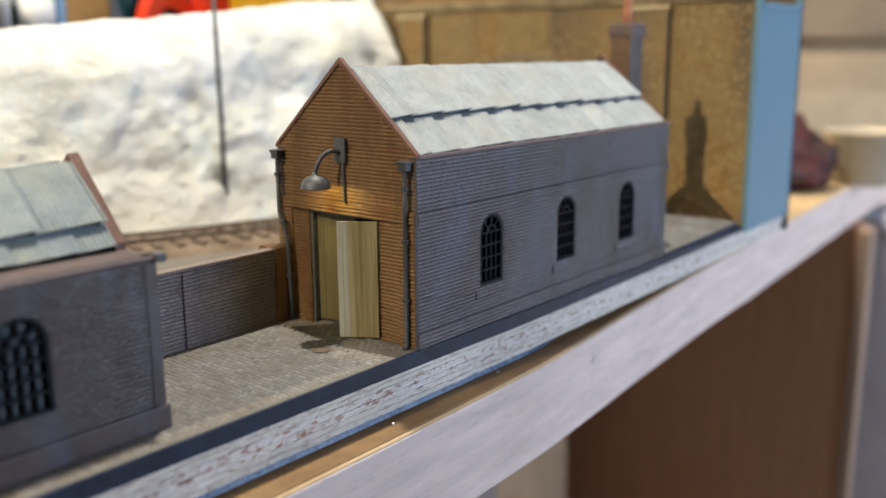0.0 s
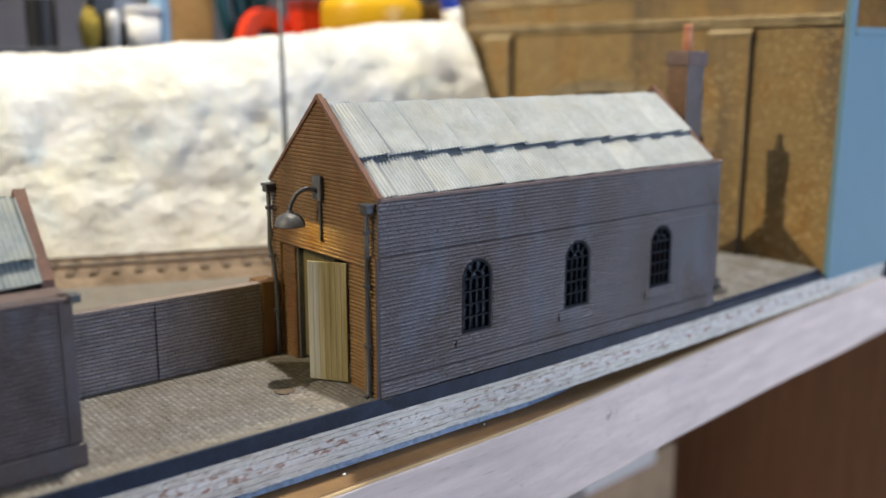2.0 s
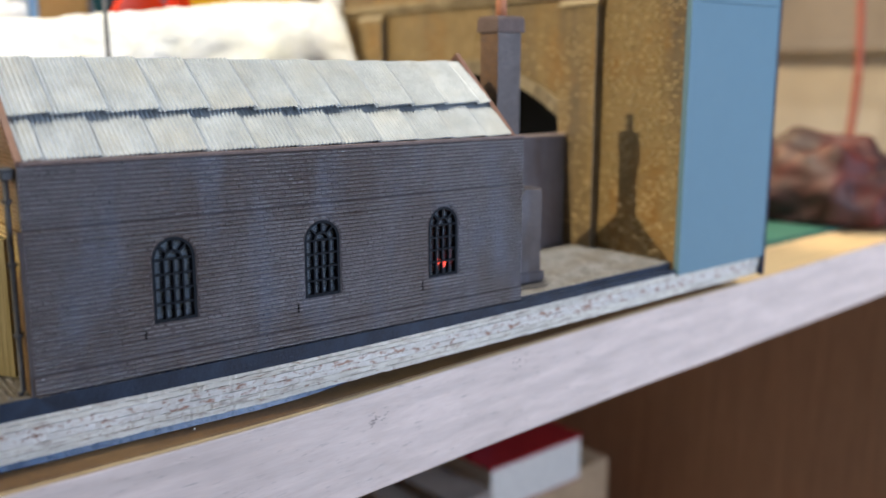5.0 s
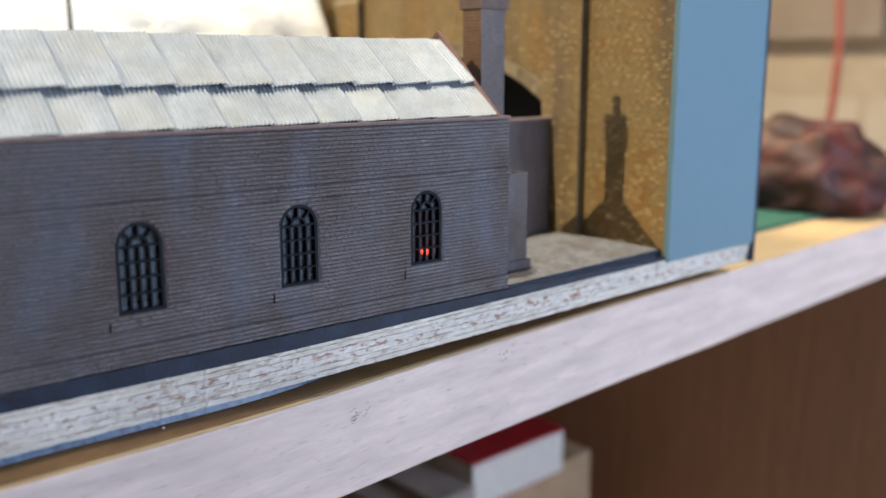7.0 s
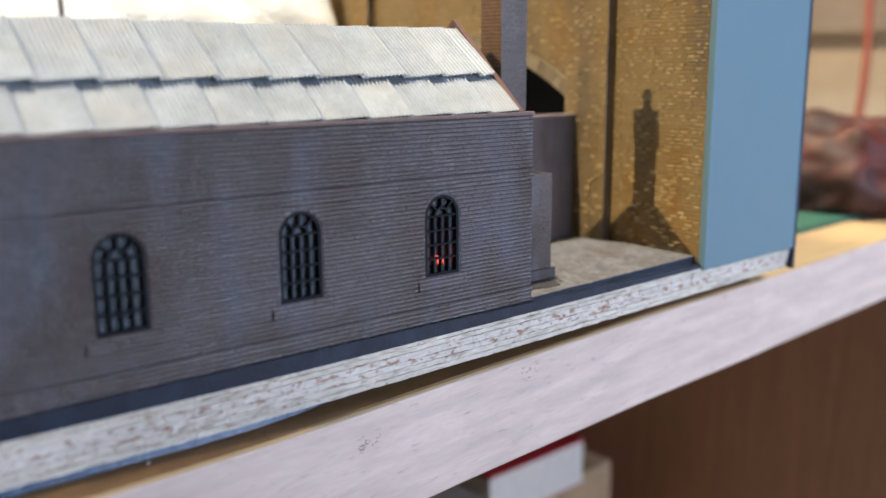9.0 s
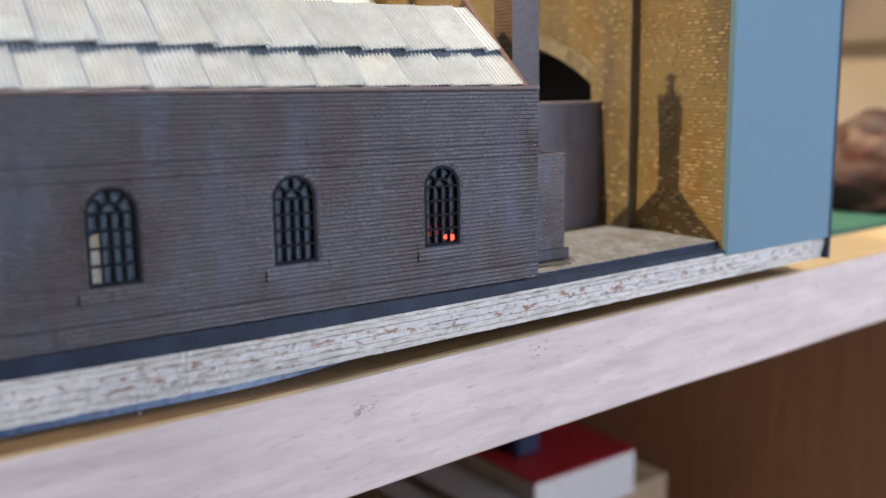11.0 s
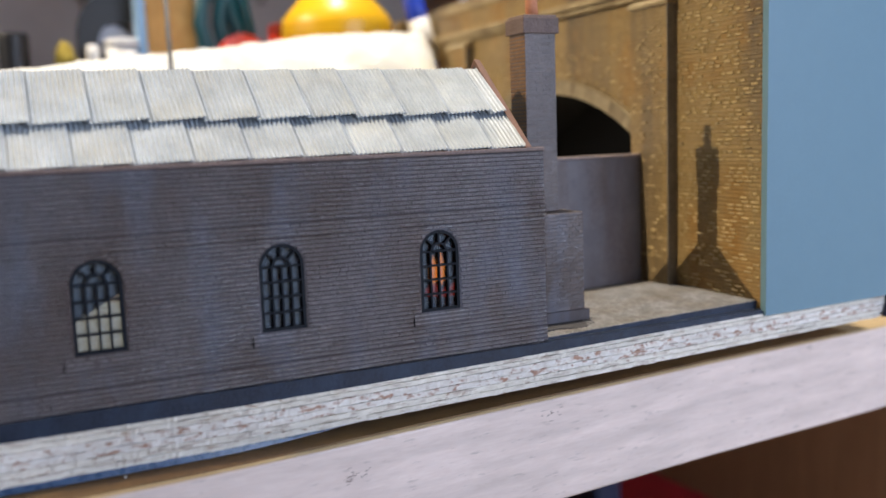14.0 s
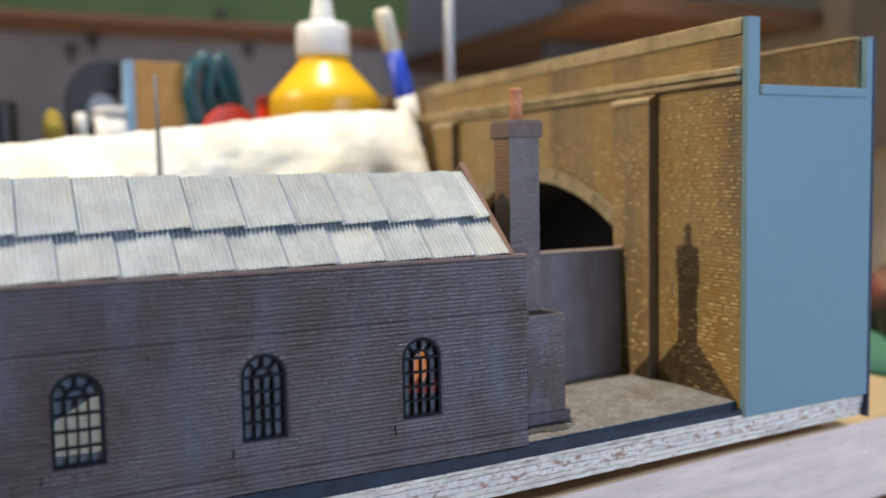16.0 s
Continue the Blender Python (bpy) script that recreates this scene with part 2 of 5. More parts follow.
def box(x0, x1, y0, y1, z0, z1, bevel=0.0, segments=2):
    bm = bmesh.new()
    bmesh.ops.create_cube(bm, size=1)
    for v in bm.verts:
        v.co = Vector(((x0 + x1) / 2 + v.co.x * (x1 - x0), (y0 + y1) / 2 + v.co.y * (y1 - y0), (z0 + z1) / 2 + v.co.z * (z1 - z0)))
    if bevel:
        bmesh.ops.bevel(bm, geom=bm.edges[:] + bm.verts[:], offset=bevel, segments=segments, affect="EDGES", profile=0.5)
    return bm


def join(*parts):
    """Several bmeshes in one."""
    out = bmesh.new()
    for b in parts:
        me = bpy.data.meshes.new("join")
        b.to_mesh(me)
        b.free()
        out.from_mesh(me)
        bpy.data.meshes.remove(me)
    return out


def moved(bm, m):
    bmesh.ops.transform(bm, matrix=m, verts=bm.verts)
    return bm


def prism(points, axis, lo, hi, holes=()):
    """A flat outline with holes, given in the two other axes, made solid from lo to hi along axis."""
    bm = bmesh.new()

    def at(p, w):
        return {"x": (w, p[0], p[1]), "y": (p[0], w, p[1]), "z": (p[0], p[1], w)}[axis]

    edges = []
    for loop in (points, *holes):
        vs = [bm.verts.new(at(p, lo)) for p in loop]
        edges += [bm.edges.new((vs[i], vs[(i + 1) % len(vs)])) for i in range(len(vs))]
    normal = {"x": (1, 0, 0), "y": (0, 1, 0), "z": (0, 0, 1)}[axis]
    bmesh.ops.triangle_fill(bm, use_beauty=True, use_dissolve=False, edges=edges, normal=normal)
    got = bmesh.ops.extrude_face_region(bm, geom=bm.faces[:])
    top = [g for g in got["geom"] if isinstance(g, bmesh.types.BMVert)]
    bmesh.ops.translate(bm, vec=Vector(at((0, 0), hi - lo)), verts=top)
    return bm


def lathe(profile, steps=32):
    """A turned body about z from (radius, height) pairs."""
    bm = bmesh.new()
    rings = []
    for r, z in profile:
        rings.append([bm.verts.new((r * math.cos(a), r * math.sin(a), z)) for a in (2 * math.pi * i / steps for i in range(steps))])
    for a, b in zip(rings, rings[1:]):
        for i in range(steps):
            j = (i + 1) % steps
            bm.faces.new((a[i], a[j], b[j], b[i]))
    for ring in (rings[0], rings[-1]):
        if (ring[0].co - ring[steps // 2].co).length > 1e-6:
            bm.faces.new(ring)
    bmesh.ops.remove_doubles(bm, verts=bm.verts, dist=1e-5)
    return bm


def tube(points, radius, steps=10):
    """A round bar along the points."""
    bm = bmesh.new()
    pts = [Vector(p) for p in points]
    rings = []
    for i, p in enumerate(pts):
        d = (pts[min(i + 1, len(pts) - 1)] - pts[max(i - 1, 0)]).normalized()
        a = d.orthogonal().normalized() if not rings else (ref - d * ref.dot(d)).normalized()
        ref = a
        b = d.cross(a)
        rr = radius[i] if isinstance(radius, (list, tuple)) else radius
        rings.append([bm.verts.new(p + rr * (a * math.cos(t) + b * math.sin(t))) for t in (2 * math.pi * k / steps for k in range(steps))])
    for a, b in zip(rings, rings[1:]):
        for i in range(steps):
            bm.faces.new((a[i], a[(i + 1) % steps], b[(i + 1) % steps], b[i]))
    bm.faces.new(rings[0])
    bm.faces.new(rings[-1])
    return bm


def brick_rects(u0, u1, v0, v1, length, height, joint, rng, keep, head=0.01):
    """Rectangles (ua, ub, va, vb) of a stretcher bond over a field; keep(u, v) says whether a place carries brick."""
    out = []
    rows = max(1, round((v1 - v0) / height))
    h = (v1 - v0) / rows
    for r in range(rows):
        u = u0 - (length / 2 if r % 2 else 0)
        va, vb = v0 + r * h, v0 + (r + 1) * h - joint
        while u < u1:
            ua, ub = max(u, u0), min(u + length - head, u1)
            if u1 - ub < length * 0.35:
                ub = u1
            if ub - ua > length * 0.2:
                ok = [keep(ua + (ub - ua) * k / 4, (va + vb) / 2) for k in range(5)]
                if all(ok):
                    out.append((ua, ub, va, vb))
                elif any(ok):
                    ks = [k for k in range(5) if ok[k]]
                    if len(ks) > 1:
                        out.append((ua + (ub - ua) * ks[0] / 4, ua + (ub - ua) * ks[-1] / 4, va, vb))
            u += length * (1 + rng.uniform(-0.04, 0.04))
    return out


def brick_mesh(rects, plane, level, proud, rng, slack=0.12, soft=0.33):
    """Bricks standing proud of a wall face. plane 'x+': (u, v) = (y, z), facing +x; 'y-': (x, z), facing -y; 'z+': (x, y), facing up."""
    verts, faces = [], []
    for ua, ub, va, vb in rects:
        d = proud * (1 + rng.uniform(-slack, slack) * 0.7)
        e = min(0.3, (vb - va) * soft)
        base = len(verts)
        for w, inset in ((-0.05, 0.0), (d, e)):
            side = 0.05 if inset else 0.0
            for u, v in ((ua + side, va + inset), (ub - side, va + inset), (ub - side, vb - inset), (ua + side, vb - inset)):
                w2 = w + (rng.uniform(-0.06, 0.06) if w > 0 and slack else 0)
                verts.append({"x+": (level + w2, u, v), "y-": (u, level - (w2 if proud > 0.2 else w), v), "z+": (u, v, level + w)}[plane])
        quad = [(4, 5, 6, 7), (0, 1, 5, 4), (1, 2, 6, 5), (2, 3, 7, 6), (3, 0, 4, 7)]
        faces += [tuple(base + i for i in q) for q in quad]
    return verts, faces


def single_brick(length, height, proud, plane):
    """Mesh of one brick about its own middle, for bricks that are objects of their own."""
    rects = [(-length / 2, length / 2, -height / 2, height / 2)]
    verts, faces = brick_mesh(rects, plane, 0.0, proud, random.Random(1), 0.0)
    me = bpy.data.meshes.new("brick")
    me.from_pydata((np.asarray(verts) * MM).tolist(), [], faces)
    return me


def brick_parts(rects, plane, level, proud, material, parent, rng, name="brick"):
    """Each rectangle as an object of its own; alike ones share one mesh."""
    shared = {}
    for ua, ub, va, vb in rects:
        key = (round((ub - ua) * 5), round((vb - va) * 20))
        if key not in shared:
            me = single_brick(ub - ua, vb - va, proud, plane)
            me.name = name
            me.materials.append(material)
            shared[key] = me
        ob = new(name, shared[key])
        ob.parent = parent
        u, v, w = (ua + ub) / 2, (va + vb) / 2, level + rng.uniform(-0.03, 0.02) * (1 if plane != "y-" else -1)
        ob.location = Vector({"x+": (w, u, v), "y-": (u, w, v), "z+": (u, v, w)}[plane]) * MM


def arch_outline(c, half, sill, spring, n=14):
    """Outline of a round-headed opening about u = c."""
    pts = [(c - half, sill), (c + half, sill)]
    return pts + [(c + half * math.cos(math.pi * i / n), spring + half * math.sin(math.pi * i / n)) for i in range(n + 1)]


def window_keep(centres, half, sill, spring, margin=0.2):
    def keep(u, v):
        for c in centres:
            if abs(u - c) < half + margin and sill - margin < v < spring:
                return False
            if v >= spring and math.hypot(u - c, v - spring) < half + margin:
                return False
        return True
    return keep


def arched_window(parent, x, c, sill, half, spring):
    """A round-headed iron window in a wall that faces +x: frame, fan, glazing bars and pane."""
    t = 0.75
    outer = arch_outline(c, half, sill, spring, 20)
    inner = arch_outline(c, half - t, sill + t, spring, 20)
    frame_ob = part("window", prism(outer, "x", x - 1.9, x - 0.3, [inner[::-1]]), WINDOW_PAINT, parent, "dark blue-grey arched iron window")
    w = half - t
    for k in (-1, 0, 1):
        part("mullion", box(x - 1.6, x - 0.45, c + k * w / 2 - 0.24, c + k * w / 2 + 0.24, sill + t, spring, 0.06, 1), WINDOW_PAINT, frame_ob)
    rows = 4
    for k in range(1, rows + 1):
        z = sill + t + (spring - sill - t) * k / rows
        part("transom", box(x - 1.6, x - 0.4, c - w, c + w, z - 0.26, z + 0.26, 0.06, 1), WINDOW_PAINT, frame_ob)
    part("fan_arc", prism([(c + 2.35 * math.cos(a), spring + 2.35 * math.sin(a)) for a in (math.pi * i / 14 for i in range(15))]
                          + [(c + 1.8 * math.cos(a), spring + 1.8 * math.sin(a)) for a in (math.pi * i / 14 for i in range(14, -1, -1))],
                          "x", x - 1.6, x - 0.4), WINDOW_PAINT, frame_ob)
    for deg in (45, 90, 135):
        bar = moved(box(x - 1.6, x - 0.42, 1.9, w + 0.2, -0.22, 0.22), Matrix.Translation((0, c, spring)) @ Matrix.Rotation(radians(deg), 4, "X"))
        part("fan_bar", bar, WINDOW_PAINT, frame_ob)
    pane = part("pane", prism(inner, "x", x - 1.85, x - 1.65), GLASS, frame_ob, "clear plastic pane")
    pane.visible_shadow = False
    return frame_ob


def roof_slope(parent, eave, ridge, y0, y1, pitch, first, lap, rng, tin, wave=0.52):
    """Two rows of corrugated sheets on one slope from eave to ridge, (x, z) each. Each sheet lies over the next one on its far side.
    first: where the first joints of the lower and upper row stand; lap: the lower row's share of the slope."""
    down = Vector((eave[0] - ridge[0], 0, eave[1] - ridge[1]))
    full = down.length
    down.normalize()
    up = Vector((-down.z, 0, down.x)) * (1 if down.x > 0 else -1)
    top = Vector((ridge[0], 0, ridge[1]))
    shared = {}

    def sheet(width, length, lift_top, lift_foot):
        """One sheet from y = 0 to width and down the slope by length; its far side is lifted."""
        n = max(4, int(width / 1.13 * 8))
        verts, faces = [], []
        for d, lift in ((0, lift_top), (length * 0.5, (lift_top + lift_foot) / 2), (length, lift_foot)):
            for off in (0, -0.3):
                for i in range(n + 1):
                    k = i / n
                    h = off + lift * k + wave * 0.5 * math.sin(2 * math.pi * width * k / 1.13)
                    verts.append(tuple(Vector((0, width * k, 0)) + down * d + up * h))
        q = n + 1
        for r in range(2):
            o = 2 * q * r
            for i in range(n):
                faces += [(o + i, o + i + 1, o + 2 * q + i + 1, o + 2 * q + i), (o + q + i, o + 3 * q + i, o + 3 * q + i + 1, o + q + i + 1)]
            faces += [(o, o + 2 * q, o + 3 * q, o + q), (o + n, o + q + n, o + 3 * q + n, o + 2 * q + n)]
        o = 4 * q
        for i in range(n):
            faces += [(i, i + q, i + q + 1, i + 1), (o + i, o + i + 1, o + q + i + 1, o + q + i)]
        me = bpy.data.meshes.new("roof_sheet")
        me.from_pydata((np.asarray(verts) * MM).tolist(), [], faces)
        me.materials.append(tin)
        me.polygons.foreach_set("use_smooth", [True] * len(me.polygons))
        me.set_sharp_from_angle(angle=radians(50))
        return me

    for row, start, length, lifts, base in ((0, full * (1 - lap) - 2.5, full * lap + 1.9, (0.9, 0.55), 0.15), (1, 0.0, full * (1 - lap) + 0.8, (0.75, 1.15), 1.35)):
        joints = [y0] + [y for y in (first[row] + pitch * k for k in range(60)) if y0 + 1 < y < y1 - 1] + [y1]
        for ya, yb in zip(joints, joints[1:]):
            w = yb - ya + (0.8 if yb < y1 - 0.1 else 0)
            key = (row, round(w, 1))
            if key not in shared:
                shared[key] = sheet(w, length, *lifts)
            ob = new("roof_sheet", shared[key])
            ob.parent = parent
            p = top + down * (start + rng.uniform(-0.15, 0.35) * (1 if row else 0.3)) + up * (base + rng.uniform(0, 0.1))
            p.y = ya
            ob.matrix_basis = Matrix.Translation(p * MM) @ Matrix.Rotation(radians(rng.uniform(-0.3, 0.3)), 4, up)


# ---- room ----
def wall_plate(name, bm, material, label):
    return part(name, bm, material, None, label, "structure")


FLOOR_Z, CEIL_Z = -760, 1690
XW, XE, YS, YN = -960, 770, -1400, 800
wall_plate("floor", box(XW - 100, XE + 100, YS - 100, YN + 100, FLOOR_Z - 40, FLOOR_Z), CARD, "grey carpeted workshop floor")
wall_plate("ceiling", box(XW - 100, XE + 100, YS - 100, YN + 100, CEIL_Z, CEIL_Z + 40), WALL_PAINT, "plain pale ceiling")
wall_plate("wall_west", box(XW - 100, XW, YS - 100, YN + 100, FLOOR_Z, CEIL_Z), BACK_PAINT, "grey-blue painted wall behind the bench")
wall_plate("wall_north", box(XW, XE, YN, YN + 100, FLOOR_Z, CEIL_Z), WALL_PAINT, "cream painted wall in sunlight")
wall_plate("wall_east", prism([(YS - 100, FLOOR_Z), (YN + 100, FLOOR_Z), (YN + 100, CEIL_Z), (YS - 100, CEIL_Z)], "x", XE, XE + 100,
                              [[(200, -30), (200, 640), (780, 640), (780, -30)]]), WALL_PAINT, "pale wall with a wide window opening")
wall_plate("wall_south", prism([(XW, FLOOR_Z), (XE, FLOOR_Z), (XE, CEIL_Z), (XW, CEIL_Z)], "y", YS - 100, YS,
                               [[(-900, 300), (-900, 1552), (700, 1552), (700, 300)]]), WALL_PAINT, "pale wall with a sunny window opening")

# ---- cupboard unit that carries the layout; its front is turned a little from the layout ----
def ease(k):
    k = min(max(k, 0), 1)
    return k * k * (3 - 2 * k)


def front_x(y):
    """Front edge of the cupboard top: it bows away along the layout."""
    return 11.0 - 0.05 * (math.sqrt((y - 60) ** 2 + 8100) + (y - 60)) - 2.4 * ease((y - 40) / 100) + 2.4 * ease((y - 200) / 100) + 0.02 * max(0, y - 300)


def ply_x(y):
    """Foot of the plywood edge."""
    return -1.3 + 2.3 * ease((y - 40) / 120)


def foot_z(y):
    """Height of that foot: the board lifts off the cupboard towards its far end."""
    return PB + 0.0245 * max(0, y - 60) + 0.6 * ease((y - 40) / 120)


def edge_x(y):
    """Top of the plywood edge and face of the black strip."""
    return 0.3 + 0.6 * ease(y / 50) + 1.5 * ease((y - 90) / 132)


def edge_z(y):
    """Height of the top of the plywood edge: the black strip narrows along the layout."""
    return -4.3 + 2.4 * ease((y - 50) / 172) + 0.9 * ease((y - 130) / 140)


def sweep(profile, y0, y1, n):
    """A bar along y whose section, a loop of (x function, z) corners, follows the given edges."""
    k = len(profile)
    verts = [(fx(y), y, fz(y) if callable(fz) else fz) for y in (y0 + (y1 - y0) * i / n for i in range(n + 1)) for fx, fz in profile]
    faces = [(a * k + i, a * k + (i + 1) % k, (a + 1) * k + (i + 1) % k, (a + 1) * k + i) for a in range(n) for i in range(k)]
    return verts, faces + [tuple(range(k))[::-1], tuple(n * k + i for i in range(k))]


TURN_UNIT = Matrix.Translation((0.0071, 0, 0)) @ Matrix.Rotation(math.atan(0.062), 4, "Z")
unit = thing("cupboard", "beech-faced open cupboard with brown lining", "cupboard", TURN_UNIT)
ST, SB = -17.0, -47.6
v1, f1 = sweep([(lambda y: front_x(y) - 2.0, ST - 0.6), (lambda y: front_x(y) - 0.5, ST - 0.6), (lambda y: front_x(y) - 0.1, ST - 0.75), (front_x, ST - 1.0),
                (front_x, SB + 0.7), (lambda y: front_x(y) - 0.6, SB), (lambda y: front_x(y) - 2.0, SB)], -900, 700, 140)
rail_ob = raw("front_rail", v1, f1, BEECH, unit, "pale beech front edge with fine grain")
v1, f1 = sweep([(lambda y: -620.0, ST - 0.02), (lambda y: front_x(y) - 0.55, ST - 0.02), (lambda y: front_x(y) - 0.2, ST - 0.4), (lambda y: front_x(y) - 0.3, ST - 0.58), (lambda y: front_x(y) - 2.02, ST - 0.58), (lambda y: front_x(y) - 2.02, SB + 3), (lambda y: -620.0, SB + 3)], -900, 700, 140)
top_ob = raw("top_board", v1, f1, BEECH_TOP, unit, "warm honey-coloured beech top")
SCUFF = mat("brown_scuff", (0.3, 0.22, 0.19), (0.42, 0.33, 0.3), 0.6, 900, 0.2)
rr = random.Random(33)
for sy, sz, count in ((88.5, -25.5, 26), (149, -21.5, 12)):
    scuff_v, scuff_f = [], []
    for i in range(count):
        y, z, w, h = sy + rr.gauss(0, 1.6), sz + rr.gauss(0, 1.1), rr.uniform(0.3, 1.3), rr.uniform(0.06, 0.2)
        base, x = len(scuff_v), front_x(y)
        for dx in (-0.05, 0.02):
            scuff_v += [(x + dx, y - w, z - h * 0.3), (x + dx, y, z - h), (x + dx, y + w, z + h * 0.4), (x + dx, y + w * 0.1, z + h)]
        scuff_f += [tuple(base + k for k in q) for q in ((4, 5, 6, 7), (0, 1, 5, 4), (1, 2, 6, 5), (2, 3, 7, 6), (3, 0, 4, 7))]
    scuff = raw("scuff", scuff_v, scuff_f, SCUFF, rail_ob, "brown scuff mark")
for ob in (rail_ob, top_ob):
    ob.matrix_parent_inverse = TURN_UNIT.inverted()
part("side_panel", box(-640, 1.8, 519, 545, -740, SB - 0.3), BROWN_PANEL, unit, "brown inner side")
part("side_edge", box(2, 10, 517, 534, -740, SB - 0.3, 0.8), mat("tan_edge_strip", (0.34, 0.24, 0.17), (0.42, 0.3, 0.22), 0.5, 300, 0.05, stretch=(3, 3, 0.2)), unit, "tan upright edge")
part("back_panel", box(-640, -628, -900, 518, -740, SB - 0.3), BROWN_PANEL, unit, "brown back board")
part("lower_shelf", box(-627, -60, -900, 516, -352, -330, 0.8), BROWN_PANEL, unit, "brown lower shelf")

# ---- layout baseboard ----
board = thing("baseboard", "plywood baseboard with a worn raw edge lying on the cupboard", "baseboard")
PB, PT = -14.8, -4.4
v1, f1 = sweep([(lambda y: -286.0, PT - 0.02), (lambda y: -1.2, PT - 0.02), (lambda y: ply_x(y) - 1.2, lambda y: foot_z(y) + 0.1), (lambda y: -286.0, PB)], -420, 277, 60)
raw("board_body", v1, f1, PLY_DARK, board)
rng = random.Random(4)
layers = [(PB, -13.1, 0.0, PLY), (-13.07, -11.3, -0.06, PLY), (-11.27, -9.4, -0.04, PLY_DARK), (-9.37, -7.2, -0.02, PLY_DARK), (-7.17, -5.7, -0.06, PLY), (-5.65, PT, 0.0, PLY)]
for za, zb, dx, m in layers:
    n = 900
    ys = [-420 + 697.5 * i / n for i in range(n + 1)]
    verts, faces = [], []
    for y in ys:
        lean = [edge_x(y) + (ply_x(y) - edge_x(y)) * (PT - z) / (PT - PB) for z in (za, zb)]
        low, high = [foot_z(y) + (edge_z(y) - foot_z(y)) * (z - PB) / (PT - PB) for z in (za, zb)]
        j = dx + 0.28 * noise.noise((y * 0.35, za, 0)) + 0.22 * noise.noise((y * 1.3, za, 7))
        k = 0.16 * noise.noise((y * 0.2, za, 3)) + 0.1 * noise.noise((y * 1.1, za, 5))
        verts += [(lean[0] - 1.3, y, low), (lean[0] + j, y, low + 0.08 + k), (lean[1] + j, y, high - 0.08 + k), (lean[1] - 1.3, y, high)]
    for i in range(n):
        a = 4 * i
        faces += [(a + q, a + 4 + q, a + 5 + q, a + 1 + q) for q in range(3)]
    raw("veneer", verts, faces, m, board)
v1, f1 = sweep([(lambda y: -40.0, PB - 0.05), (lambda y: ply_x(y) - 0.3 - 0.004 * max(0, y - 48) ** 2, PB - 0.05), (lambda y: ply_x(y) + 0.15 - 0.004 * max(0, y - 48) ** 2, -16.3),
                (lambda y: -40.0, -16.3)], -420, 140, 60)
raw("packing_strip", v1, f1, BLUE_TAPE, board, "dark blue shiny packing strip")
# Added brown sheet that paints the board's shade onto the beech top.
SHADE_BROWN = mat("brown_under_board_shade", (0.14, 0.077, 0.03), (0.21, 0.117, 0.045), 0.6, 900, 0.3, stain=(0.25, 0.15, 0.06), stain_scale=90, stain_stretch=(1, 0.4, 1))
v1, f1 = sweep([(lambda y: -280.0, ST + 0.4), (lambda y: front_x(y) - 1.3, ST + 0.4), (lambda y: front_x(y) - 1.05, ST + 0.02), (lambda y: -280.0, ST + 0.02)], -420, 277.6, 60)
raw("underlay", v1, f1, SHADE_BROWN, board, "thin brown sheet added for the shade under the board")
for cx, cy, cr in ((-1.9, -17.6, 0.55), (2.4, -13.2, 0.4), (0.6, 36.0, 0.3)):
    bm = bmesh.new()
    bmesh.ops.create_icosphere(bm, subdivisions=2, radius=cr)
    for v in bm.verts:
        v.co *= 1 + 0.3 * noise.noise(v.co * 3 + Vector((cx, cy, 0)))
    crumb = part("plaster_crumb", moved(bm, Matrix.Translation((cx, cy, ST + 0.4 + cr * 0.8))), PLASTER, None, "tiny white plaster crumb on the brown shade sheet")
    tagged(crumb, "", "crumb", "crumbs on the underlay")
part("packing_block", box(-240, -60, -420, 268, ST + 0.45, PB - 0.05), PLY_DARK, board)

# ---- ground sheet of the layout ----
part("ground", box(-286, -0.41, -420, 222.6, PT + 0.02, 0, 0.15, 1), DIRT, None, "dusty brown model ground on black-edged board", "structure")
v1, f1 = sweep([(lambda y: -0.4, -0.12), (lambda y: edge_x(y) - 0.15, -0.12), (edge_x, -0.3), (lambda y: edge_x(y) + 0.05, lambda y: edge_z(y) - 0.1), (lambda y: -0.4, lambda y: edge_z(y) - 0.1)], -420, 222.6, 60)
raw("trim", v1, f1, BLACK_EDGE, None, "black painted edge of the model ground, window's blue in its colour", "structure")

# ---- workshop building ----
H_EAVE, H_APEX, LEN, WID = 52.0, 77.0, 147.0, 54.4
CEN = [33.4, 74.5, 115.6]
HALF, SILL, SPRING = 5.45, 12.0, 27.35
shed = thing("model_workshop", "model brick workshop with grey-painted side and corrugated roof", "model building")
rng = random.Random(11)

holes = [arch_outline(c, HALF, SILL, SPRING)[::-1] for c in CEN]
wall = part("side_wall", prism([(0, 0), (LEN, 0), (LEN, H_EAVE), (0, H_EAVE)], "x", -2.4, -0.25, holes), GREY_MORTAR, shed, "grey-painted brick side wall")
# Slanted opening is added so the first window's panes look bright.
part("rear_wall", prism([(0, 0), (29, 0), (29, 9), (43, 17), (43, 0), (LEN, 0), (LEN, H_EAVE), (0, H_EAVE)], "x", -WID, -WID + 2.4), GREY_MORTAR, shed, "rear wall with a low opening added to brighten the window panes")
part("floor_plate", box(-WID + 2.4, -2.45, 22.0, LEN - 2.4, 0, 0.5), PALE_CARD, shed, "pale card floor")

